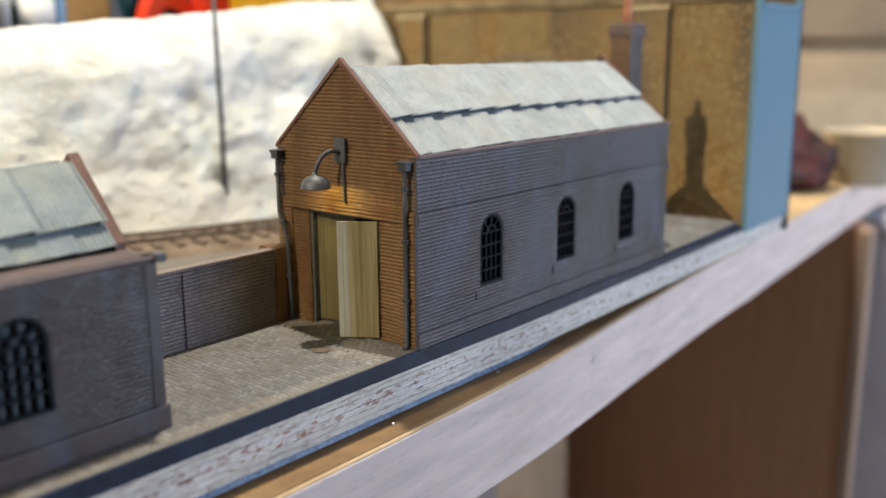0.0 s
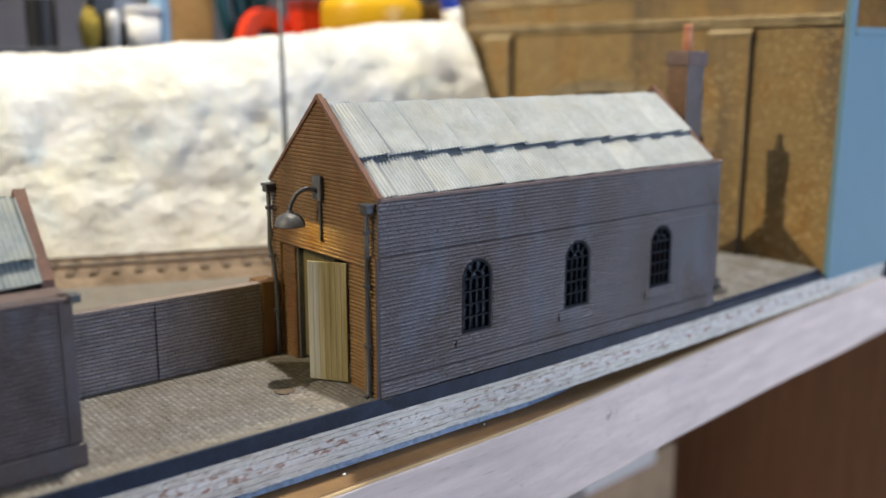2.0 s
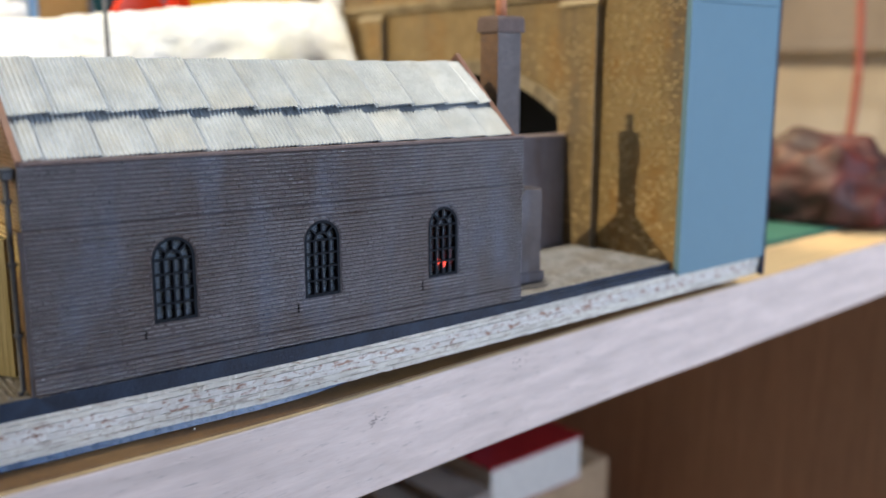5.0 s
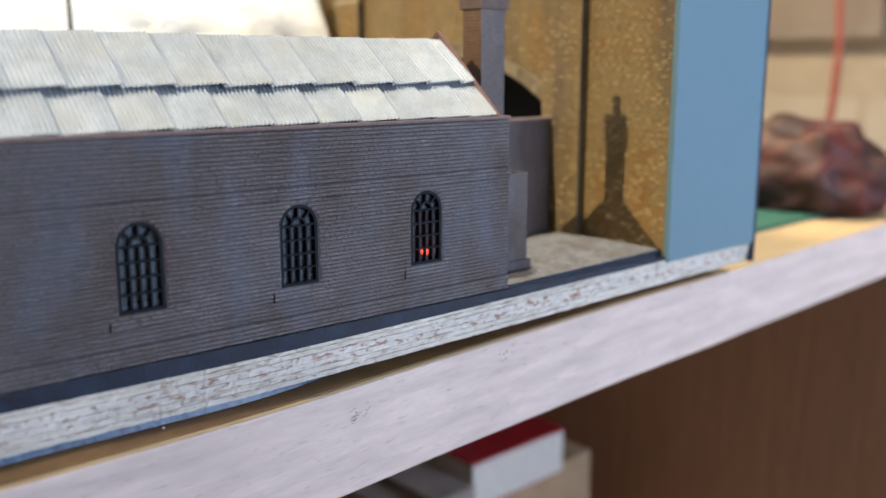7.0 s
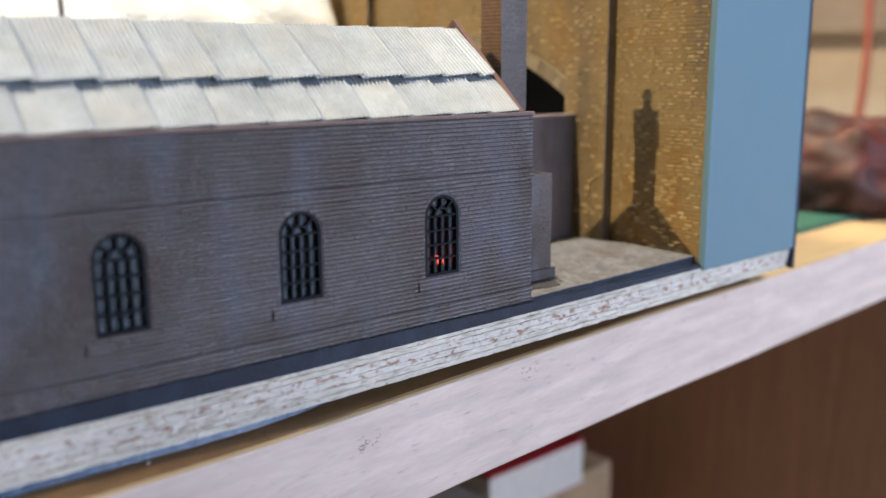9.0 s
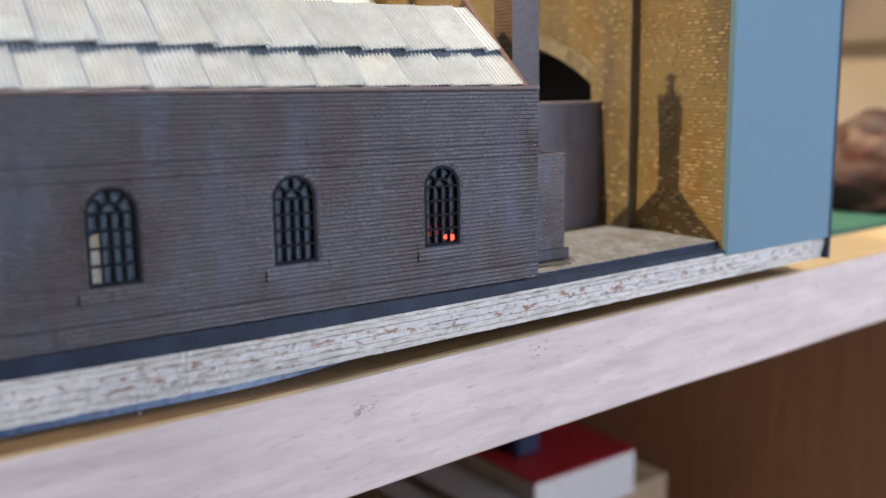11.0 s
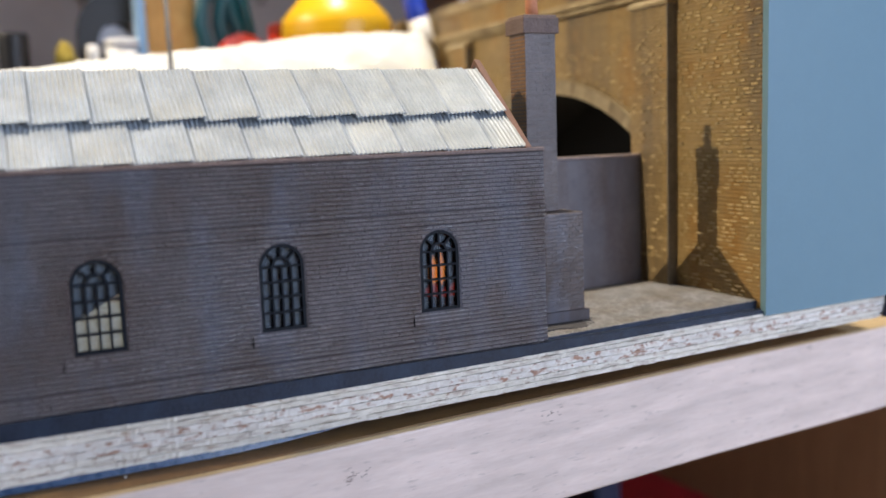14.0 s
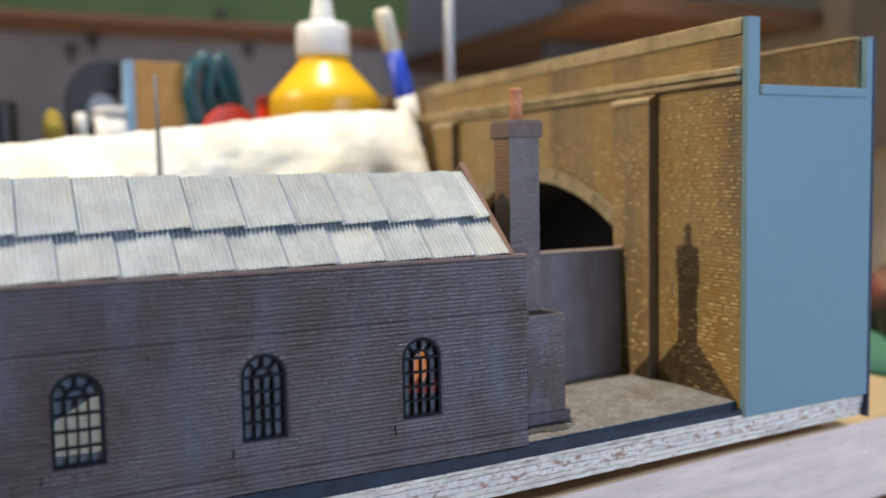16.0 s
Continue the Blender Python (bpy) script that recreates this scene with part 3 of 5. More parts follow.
keep = window_keep(CEN, HALF, SILL, SPRING)
upper = brick_rects(0, LEN, 37.6, H_EAVE - 0.5, 1.8, 1.06, 0.16, rng, keep, 0.08)
lower = brick_rects(0, LEN, 4.6, 34.2, 1.8, 1.06, 0.16, rng, keep, 0.08)
plinth = brick_rects(0, LEN, 0.0, 4.4, 1.8, 1.06, 0.16, rng, keep, 0.08)
band = brick_rects(0, LEN, 34.3, 37.5, 1.8, 1.06, 0.16, rng, keep, 0.08)
near = [r for r in lower if 96 < r[0] < 138 and r[2] < 33]
near = near[:300]
chosen = set(near)
rest = upper + [r for r in lower if r not in chosen]
v1, f1 = brick_mesh(rest, "x+", -0.25, 0.35, rng)
raw("brickwork", v1, f1, GREY_BRICK, shed, "grey-painted brickwork", "stuff")
part("plinth", box(-0.3, 0.22, -0.1, LEN + 0.1, 0, 4.4, 0.05, 1), GREY_MORTAR, shed)
v1, f1 = brick_mesh(plinth, "x+", 0.2, 0.35, rng)
raw("plinth_bricks", v1, f1, GREY_BRICK, shed, "", "stuff")
part("string_course", box(-0.4, 0.6, -1.05, LEN + 0.3, 34.3, 37.4, 0.08, 1), GREY_MORTAR, shed)
v1, f1 = brick_mesh(band, "x+", 0.58, 0.35, rng)
raw("string_bricks", v1, f1, GREY_BRICK, shed, "", "stuff")
part("eaves_strip", box(-1.2, 0.75, 0.4, LEN, H_EAVE - 0.35, H_EAVE + 0.55, 0.15), mat("dull_brown_eaves", (0.16, 0.105, 0.09), (0.23, 0.16, 0.14), 0.6, 1500, 0.3), shed, "thin dull brown eaves strip")
SILL_PAINT = mat("sooty_grey_sill", (0.058, 0.051, 0.059), (0.098, 0.088, 0.1), 0.55, 1500, 0.5, spec=0.5, **WALL_WEAR)
for c in CEN:
    arched_window(shed, 0, c, SILL, HALF, SPRING)
    part("sill", box(-0.3, 0.06, c - HALF - 2.2, c + HALF + 2.4, SILL - 3.2, SILL - 0.25, 0.03, 1), SILL_PAINT, shed, "flat grey stone sill")
    part("vent_slot", box(-0.2, 0.22, c - HALF - 2.46, c - HALF - 2.2, SILL - 3.4, SILL - 1.3), DEAD_BLACK, shed)

# gable ends
gable = [(-0.45, 0), (-0.45, H_EAVE - 0.4), (-WID / 2, H_APEX - 0.6), (-WID, H_EAVE), (-WID, 0)]
DX0, DX1, DZ = -42.0, -14.2, 34.2
front = [(-0.45, 0), (-0.45, H_EAVE - 0.4), (-WID / 2, H_APEX - 0.6), (-WID, H_EAVE), (-WID, 0), (DX0, 0), (DX0, DZ), (DX1, DZ), (DX1, 0)]
part("front_gable", prism(front, "y", 0.25, 2.4), RED_MORTAR, shed, "orange-brown brick gable")
part("rear_gable", prism(gable, "y", 141.4, 143.2), GREY_MORTAR, shed)
part("rear_buttress", box(-WID, -2.45, 143.25, LEN - 0.1, 0, H_EAVE - 0.5), GREY_PLAIN, shed)


def in_gable(u, v):
    if u > -0.4 or u < -WID - 0.01:
        return False
    top = H_EAVE + (H_APEX - 0.9 - H_EAVE) * (1 - abs(u + WID / 2) / (WID / 2))
    if v > top:
        return False
    return not (DX0 - 0.1 < u < DX1 + 0.1 and v < DZ + 0.1)


g_rects = brick_rects(-WID, -0.42, 0, 76, 2.35, 1.06, 0.16, rng, in_gable, 0.06)
g_near = [r for r in g_rects if -13.5 < r[0] < -5 and 4 < r[2] < 32][:140] + [r for r in g_rects if -48 < r[0] and r[1] < -8 and 38 < r[2] < 50][:150]
g_set = set(g_near)
v1, f1 = brick_mesh([r for r in g_rects if r not in g_set], "y-", 0.25, 0.34, rng)
raw("gable_brickwork", v1, f1, RED_BRICK, shed, "orange-brown brickwork", "stuff")
part("corner_bead", join(box(-0.4, 0.04, -0.88, 0.5, 0, 34.25, 0.06, 1), box(-0.4, 0.04, -0.14, 0.5, 37.5, H_EAVE - 0.4, 0.06, 1)), GREY_MORTAR, shed, "grey painted corner")
for xa, xb in ((-6.2, -0.42), (-WID - 0.1, -48.6)):
    part("pilaster", box(xa, xb, -0.55, 0.3, 0, 34.2, 0.05, 1), RED_MORTAR, shed)
    v1, f1 = brick_mesh(brick_rects(xa, xb, 0, 34.2, 2.9, 1.06, 0.2, rng, lambda u, v: True), "y-", -0.55, 0.28, rng)
    raw("pilaster_bricks", v1, f1, RED_BRICK, shed, "", "stuff")
part("gable_band", box(-WID - 0.4, -0.42, -0.75, 0.3, 34.3, 37.4, 0.1, 1), RED_MORTAR, shed)
v1, f1 = brick_mesh(brick_rects(-WID - 0.4, -0.42, 34.3, 37.4, 2.9, 1.06, 0.2, rng, lambda u, v: True), "y-", -0.75, 0.26, rng)
raw("band_bricks", v1, f1, RED_BRICK, shed, "", "stuff")
for y0, y1 in ((-0.35, 1.1), (141.3, 143.1)):
    for s in (1, -1):
        xe = -WID / 2 + s * (WID / 2 + 0.5)
        slope = [(xe, H_EAVE - 0.3), (xe, H_EAVE + 0.75), (-WID / 2, H_APEX + 0.6), (-WID / 2, H_APEX - 0.9)]
        part("verge_coping", prism(slope, "y", y0, y1), COPING, shed, "rust-brown sloping coping")
for xe in (0.4, -WID - 0.4):
    roof_slope(shed, (xe, H_EAVE + 0.3), (-WID / 2, H_APEX - 3.5), 1.2, 141.4, 12.62, (4.8, 10.0), 0.43, rng, TIN)
part("ridge_cap", prism([(-WID / 2 - 0.7, H_APEX - 2.9), (-WID / 2, H_APEX - 2.1), (-WID / 2 + 0.7, H_APEX - 2.9), (-WID / 2, H_APEX - 2.6)], "y", 1.6, 141.4), TIN, shed)

# doorway: dark reveal, one leaf swung out, one leaf ajar inwards
part("door_frame", join(box(DX0, DX0 + 0.8, 0.9, 2.6, 0, DZ), box(DX1 - 1.1, DX1, 0.9, 2.6, 0, DZ), box(DX0, DX1, 0.9, 2.6, DZ - 0.6, DZ)), IRON, shed)


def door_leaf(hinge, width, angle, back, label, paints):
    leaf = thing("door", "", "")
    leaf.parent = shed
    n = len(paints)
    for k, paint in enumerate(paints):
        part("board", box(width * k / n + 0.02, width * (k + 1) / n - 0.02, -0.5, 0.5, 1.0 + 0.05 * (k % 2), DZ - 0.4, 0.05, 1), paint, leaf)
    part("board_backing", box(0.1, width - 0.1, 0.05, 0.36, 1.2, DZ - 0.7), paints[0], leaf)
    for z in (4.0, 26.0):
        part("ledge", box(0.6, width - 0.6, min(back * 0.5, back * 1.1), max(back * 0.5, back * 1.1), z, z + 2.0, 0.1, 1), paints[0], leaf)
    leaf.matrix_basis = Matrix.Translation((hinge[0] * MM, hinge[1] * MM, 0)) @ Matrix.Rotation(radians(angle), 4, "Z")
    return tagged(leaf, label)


# Boards run from ochre at the hinge to pale grey at the free edge.
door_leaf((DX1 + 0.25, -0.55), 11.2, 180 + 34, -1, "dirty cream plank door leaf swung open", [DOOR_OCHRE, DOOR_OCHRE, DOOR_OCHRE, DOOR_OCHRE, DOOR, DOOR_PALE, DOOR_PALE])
# Inner leaf's boards coloured dark for the shade inside the doorway.
DOOR_SHADED = mat("shade_brown_boards", (0.1, 0.08, 0.028), (0.17, 0.14, 0.054), 0.6, 1100, 0.3, stretch=(1.6, 1, 0.05), vary=0.08)
door_leaf((DX0 + 1.0, 2.9), 13.6, 9, 1, "ochre plank door leaf pushed inwards, coloured dark for shade", [DOOR_SHADED] * 6)

# rainwater goods
PIPE = mat("black_painted_iron", (0.032, 0.033, 0.038), (0.066, 0.068, 0.077), 0.45, 1600, 0.25)
for x, bend in ((-2.6, False), (-WID + 1.6, True)):
    pipe = part("downpipe", tube([(x, -1.9, 48.6), (x, -1.9, 37), (x, -1.9, 30), (x, -1.9, 1.2), (x, -3.0, 0.3)] if not bend else
                                 [(x, -1.7, 48.6), (x, -1.7, 38), (x + 0.6, -2.2, 33), (x + 3.2, -2.4, 27), (x + 4.0, -2.3, 22), (x + 4.3, -2.2, 8), (x + 4.6, -2.4, 0.4)], 0.66), PIPE, shed,
                "grey-black iron downpipe", "", True)
    part("hopper", join(box(x - 1.45, x + 1.45, -3.0, -0.2, 48.6, 50.5, 0.3), box(x - 1.75, x + 1.75, -3.3, -0.2, 50.4, 51.2, 0.2)), PIPE, pipe)
    for z in (44, 30, 14):
        part("pipe_collar", moved(lathe([(0.02, -0.45), (1.1, -0.45), (1.1, 0.45), (0.02, 0.45)], 12), Matrix.Translation((x if z > 33 or not bend else x + (2.0 if z == 30 else 4.2), -1.9 if not bend else (-1.7 if z > 33 else -2.3), z))), PIPE, pipe)

# yard lamp on a swan neck
yard = thing("wall_lamp", "grey iron swan-neck wall lamp with a dome shade", "lamp")
LX = -27.1
part("back_plate", box(LX - 2.1, LX + 2.1, -1.3, -0.1, 49.2, 55.9, 0.2), IRON, yard)
SX, SY, SZ = -29.8, -8.0, 43.4
neck = [(LX, -1.0, 51.6), (LX - 0.2, -2.0, 52.2), (LX - 0.7, -3.6, 52.5), (LX - 1.2, -5.0, 52.1), (LX - 1.8, -6.4, 51.0), (LX - 2.3, -7.4, 49.2), (SX, SY, 47.2), (SX, SY, 45.6)]
part("swan_neck", tube(neck, 0.65), IRON, yard, "", "", True)
part("shade", moved(lathe([(0.7, 3.5), (0.95, 2.7), (1.8, 2.5), (3.0, 1.8), (3.8, 0.6), (4.2, -0.7), (4.25, -0.95), (4.05, -0.85), (3.5, 0.3), (1.0, 1.7), (0.02, 1.8)], 32),
                    Matrix.Translation((SX, SY, SZ))), IRON, yard, "grey dome shade", "", True)
BULB = plain("warm_lamp_bulb", (1, 0.8, 0.4), 0.5, 0, 0, (1.0, 0.66, 0.16), 6.0)
part("bulb", moved(lathe([(0.02, 0.9), (0.7, 0.6), (0.9, 0.0), (0.6, -0.6), (0.02, -0.8)], 14), Matrix.Translation((SX, SY, SZ + 0.2))), BULB, yard, "small lit warm bulb")
part("conduit", tube([(LX + 0.6, -0.5, 49.0), (LX + 0.6, -0.5, 37.9)], 0.45), IRON, yard)

# glowing forge inside
forge = thing("model_forge", "small brick forge glowing orange behind the far window", "forge")
part("hearth", box(-50, -24, 128, 144, 0.55, 7.2, 0.5), DEAD_BLACK, forge)
part("hood", prism([(122, 26), (144, 26), (138, 48), (126, 48)], "x", -53, -40), DEAD_BLACK, forge)
part("flue_back", box(-53.4, -46, 126, 144, 0.55, 30, 0.3), DEAD_BLACK, forge)
EMBER = plain("glowing_coals", (0.3, 0.02, 0.01), 0.9, 0, 0, (1.0, 0.07, 0.03), 6.0)
FLAME = plain("orange_flame_light", (0.5, 0.1, 0.01), 0.9, 0, 0, (1.0, 0.27, 0.03), 0.85)
rr = random.Random(8)
for i in range(9):
    bm = bmesh.new()
    bmesh.ops.create_icosphere(bm, subdivisions=1, radius=rr.uniform(0.6, 1.1))
    for v in bm.verts:
        v.co *= rr.uniform(0.75, 1.15)
    part("coal", moved(bm, Matrix.Translation((-30 + rr.uniform(-2.5, 2.5), 138.3 + rr.uniform(-1.6, 1.6), 7.6 + rr.uniform(0, 1.2)))), EMBER, forge)
for y, z0, z1 in ((133.2, 11, 20), (135.6, 10.5, 21.5)):
    part("flame", moved(lathe([(0.02, z0), (1.1, z0 + 1.5), (1.3, (z0 + z1) / 2), (0.7, z1 - 2), (0.02, z1)], 10), Matrix.Translation((-43, y, 0))), FLAME, forge, "orange glowing flame", "", True)

GLOW = plain("dull_red_coals", (0.2, 0.02, 0.01), 0.9, 0, 0, (1.0, 0.07, 0.02), 0.16)
for i in range(12):
    bm = bmesh.new()
    bmesh.ops.create_icosphere(bm, subdivisions=1, radius=rr.uniform(1.2, 1.9))
    for v in bm.verts:
        v.co *= rr.uniform(0.75, 1.15)
    part("coal", moved(bm, Matrix.Translation((-42.5 + rr.uniform(-1.5, 1.5), 135 + rr.uniform(-5.5, 5.5), 7.6 + rr.uniform(0, 2.4)))), GLOW, forge)

# chimney on the far gable
stack = thing("model_chimney", "model brick chimney stack with terracotta pot on a stepped base", "chimney")
CX0, CX1, CY0, CY1 = -30.8, -22.0, 155.2, 165.4
part("base_block", box(-33, -13.2, LEN + 0.2, 168.2, 0, 33.0, 0.15, 1), GREY_MORTAR, stack)
rng = random.Random(21)
v1, f1 = brick_mesh(brick_rects(LEN + 0.2, 168.2, 4.4, 33, 2.3, 1.06, 0.06, rng, lambda u, v: True), "x+", -13.2, 0.06, rng, 0.12, 0.08)
raw("base_bricks", v1, f1, CHIMNEY_GREY, stack, "", "stuff")
part("base_plinth", box(-34, -12.2, LEN + 0.2, 169.4, 0, 4.4, 0.15, 1), SILL_PAINT, stack)
part("shaft", box(CX0, CX1, CY0, CY1, 33, 85.2, 0.1, 1), CHIMNEY_GREY, stack)
v1, f1 = brick_mesh(brick_rects(CY0, CY1, 33, 85.2, 2.3, 1.06, 0.06, rng, lambda u, v: True), "x+", CX1, 0.05, rng, 0.12, 0.08)
raw("stack_side_bricks", v1, f1, CHIMNEY_GREY, stack, "grey-painted side bricks", "stuff")
v1, f1 = brick_mesh(brick_rects(CX0, CX1, 33, 85.2, 2.9, 1.06, 0.09, rng, lambda u, v: True), "y-", CY0, 0.07, rng)
raw("stack_front_bricks", v1, f1, mat("sooty_brown_brick", (0.17, 0.085, 0.035), (0.25, 0.135, 0.06), 0.5, 1400, 0.35, island=0.06), stack, "brown front bricks", "stuff")
part("cap", join(box(CX0 - 0.9, CX1 + 0.9, CY0 - 0.9, CY1 + 0.9, 84.6, 89.2, 0.25), box(CX0 - 0.4, CX1 + 0.4, CY0 - 0.4, CY1 + 0.4, 89.1, 89.9, 0.25)), mat("brown_grey_brick_cap", (0.13, 0.085, 0.072), (0.19, 0.135, 0.118), 0.7, 1400, 0.4), stack, "brown-grey oversailing cap")
part("chimney_pot", moved(lathe([(1.9, 0), (1.8, 6), (1.7, 8.6), (1.95, 8.8), (1.95, 9.6), (1.4, 9.7), (1.4, 2)], 20), Matrix.Translation(((CX0 + CX1) / 2, (CY0 + CY1) / 2, 89.7))), TERRACOTTA, stack, "plain terracotta pot", "", True)

# ---- second building ----
L_EAVE, LX0, LW = 38.0, -9.0, 54.0
LY1, LY0 = -72.9, -190.0
shed2 = thing("model_store", "lower model brick store with grey wall and corrugated roof", "model building")
cen2 = [-102.4, -143.5]
part("side_wall", prism([(LY0, 0), (LY1, 0), (LY1, L_EAVE), (LY0, L_EAVE)], "x", LX0 - 2.4, LX0 - 0.25, [arch_outline(c, 5.6, 11.2, 25.6)[::-1] for c in cen2]), GREY_MORTAR, shed2)
rng = random.Random(31)
v1, f1 = brick_mesh(brick_rects(LY0, LY1, 5, L_EAVE - 0.4, 2.3, 1.06, 0.08, rng, window_keep(cen2, 5.6, 11.2, 25.6)), "x+", LX0 - 0.25, 0.08, rng)
raw("brickwork", v1, f1, CHIMNEY_GREY, shed2, "grey-painted brickwork", "stuff")
part("plinth", box(LX0 - 0.3, LX0 + 0.9, LY0, LY1 + 0.9, 0, 5.2, 0.3), CHIMNEY_GREY, shed2)
part("corner_pier", box(LX0 - 3, LX0 + 0.02, LY1 - 2.2, LY1 + 0.4, 5.1, L_EAVE, 0.1, 1), CHIMNEY_GREY, shed2)
for c in cen2:
    arched_window(shed2, LX0, c, 11.2, 5.6, 25.6)
RX, RH = -36.2, 16.6
g2 = [(LX0, 0), (LX0, L_EAVE - 1), (RX + RH, L_EAVE - 0.6), (RX, 55.6), (RX - RH, L_EAVE - 0.6), (LX0 - LW, L_EAVE - 1), (LX0 - LW, 0)]
part("gable_wall", prism(g2, "y", LY1 - 2.4, LY1 - 0.05), GREY_PLAIN, shed2)
part("far_gable", prism(g2, "y", LY0, LY0 + 2.4), GREY_PLAIN, shed2)
part("rear_wall", box(LX0 - LW, LX0 - LW + 2.4, LY0, LY1, 0, L_EAVE), GREY_PLAIN, shed2)
part("eaves_ledge", box(RX + RH - 1.5, LX0 + 0.9, LY0, LY1 + 0.4, L_EAVE - 1.0, L_EAVE - 0.1, 0.2), mat("dull_purple_brown_ledge", (0.1, 0.072, 0.072), (0.155, 0.115, 0.11), 0.6, 1300, 0.3), shed2, "dull purple-brown eaves ledge")
for s in (1, -1):
    xe = RX + s * RH
    part("verge_coping", prism([(xe, L_EAVE - 0.3), (xe, L_EAVE + 1.5), (RX, 57.6), (RX, 55.4)], "y", LY1 - 2.4, LY1 + 0.3), COPING, shed2, "rust-brown sloping coping")
part("verge_stop", box(LX0 - 1.6, LX0 + 1.9, LY1 - 0.6, LY1 + 1.8, L_EAVE - 1.4, L_EAVE + 0.5, 0.3), IRON, shed2)
for xe in (RX + RH + 0.8, RX - RH - 0.8):
    roof_slope(shed2, (xe, L_EAVE + 0.3), (RX, 54.6), LY0 + 1, LY1 - 2.4, 14.0, (LY0 + 8, LY0 + 15), 0.3, rng, TIN_DARK, 0.2)

# ---- yard walls ----
YARD_BRICK = mat("dusty_grey_brick", (0.17, 0.148, 0.15), (0.235, 0.207, 0.21), 0.32, 1500, 0.4, spec=0.8, stain=(0.1, 0.08, 0.074), stain_scale=70, stain_stretch=(1, 1, 0.3), island=0.1)
yw = thing("yard_wall", "low grey-painted model brick yard wall with piers", "wall")
part("wall_core", box(-52.6, -50.2, -135, -0.8, 0, 21.7), GREY_MORTAR, yw)
v1, f1 = brick_mesh(brick_rects(-135, -0.8, 0, 21.5, 2.3, 1.06, 0.1, rng, lambda u, v: True), "x+", -50.2, 0.22, rng)
raw("wall_bricks", v1, f1, YARD_BRICK, yw, "", "stuff")
part("wall_coping", box(-53.0, -49.7, -135, -0.8, 21.6, 22.6, 0.15, 1), mat("grey_brown_wall_coping", (0.17, 0.13, 0.12), (0.25, 0.2, 0.18), 0.6, 1300, 0.3), yw, "grey-brown wall coping")
for ya in (-38.8, -80.0):
    part("pier", box(-50.3, -49.85, ya, ya + 4.6, 0, 21.5, 0.08, 1), GREY_MORTAR, yw)
    v1, f1 = brick_mesh(brick_rects(ya, ya + 4.6, 0, 21.5, 2.3, 1.06, 0.1, rng, lambda u, v: True), "x+", -49.85, 0.22, rng)
    raw("pier_bricks", v1, f1, YARD_BRICK, yw, "", "stuff")
part("joint_strip", box(-50.3, -49.85, -39.1, -38.95, 0, 20), GREY_MORTAR, yw)
part("end_pier", box(-57.2, -49.4, -6.6, -0.95, 0, 22.7, 0.1, 1), RED_MORTAR, yw)
v1, f1 = brick_mesh(brick_rects(-57.2, -49.4, 0, 22.5, 2.9, 1.06, 0.2, rng, lambda u, v: True), "y-", -6.6, 0.26, rng)
raw("end_pier_bricks", v1, f1, RED_BRICK, yw, "orange-brown pier bricks", "stuff")

rw = thing("rear_wall", "tall grey model wall beside the viaduct", "wall")
part("wall_core", box(-55.4, -52.0, LEN + 0.3, 219.2, 0, 46.5, 0.2, 1), mat("grey_plastered_wall", (0.112, 0.093, 0.1), (0.165, 0.142, 0.15), 0.5, 900, 0.3,
     stain=(0.095, 0.066, 0.056), stain_scale=70, stain_stretch=(1, 1, 0.3), stain_at=(0.46, 0.72), second=(0.15, 0.15, 0.18), second_scale=60, second_stretch=(1, 1, 0.2)), rw)
part("wall_coping", box(-55.8, -51.6, LEN + 0.3, 219.3, 46.5, 47.4, 0.15, 1), mat("pale_worn_coping", (0.22, 0.17, 0.16), (0.33, 0.26, 0.24), 0.7, 1200, 0.3), rw)

# ---- viaduct ----
VY, VX0, VB, VTOP = 223.0, -330.0, 100.5, 119.6
viaduct = thing("model_viaduct", "model railway viaduct of yellow stock brick with arches", "viaduct")
# one segmental arch: middle, half width, springing height, radius
AC, AH, AS, AR = -118.0, 62.0, 50.0, 102.0
AZ = AS - math.sqrt(AR * AR - AH * AH)
SWEEP = math.asin(AH / AR)


def arc_points(radius, n=28):
    """Points of an arc about the arch's centre, from +x to -x."""
    return [(AC + radius * math.sin(SWEEP * (1 - 2 * i / n)), AZ + radius * math.cos(SWEEP * (1 - 2 * i / n))) for i in range(n + 1)]


vrng = random.Random(51)
face = [(VX0, 0), (AC - AH, 0)] + arc_points(AR)[::-1] + [(AC + AH, 0), (1.0, 0), (1.0, VB), (VX0, VB)]
part("face_wall", prism(face, "y", VY + 0.3, VY + 6), STOCK_MORTAR, viaduct, "yellow stock brick face")


def in_viaduct(u, v):
    if v < AS:
        return not abs(u - AC) < AH + 0.2
    return math.hypot(u - AC, v - AZ) > AR + 5.8 or abs(u - AC) > AH + 3.5


v_rects = brick_rects(-250, 0.8, 0, VB - 0.5, 3.7, 1.28, 0.12, vrng, in_viaduct)
v_near = [r for r in v_rects if -36 < r[0] < -2 and 2 < r[2] < 60]
vrng.shuffle(v_near)
v_near = v_near[:300]
v_set = set(v_near)
v_glint, v_near = v_near[:115], v_near[115:]
v_pale = [r for r in v_rects if r not in v_set and r[2] < (98 if r[0] > -38 else 88) and vrng.random() < (0.5 if r[0] > -38 else 0.26)]
pale_set = set(v_pale)
v1, f1 = brick_mesh([r for r in v_rects if r not in v_set and r not in pale_set], "y-", VY + 0.3, 0.14, vrng, 0.3)
raw("face_bricks", v1, f1, STOCK_BRICK, viaduct, "", "stuff")
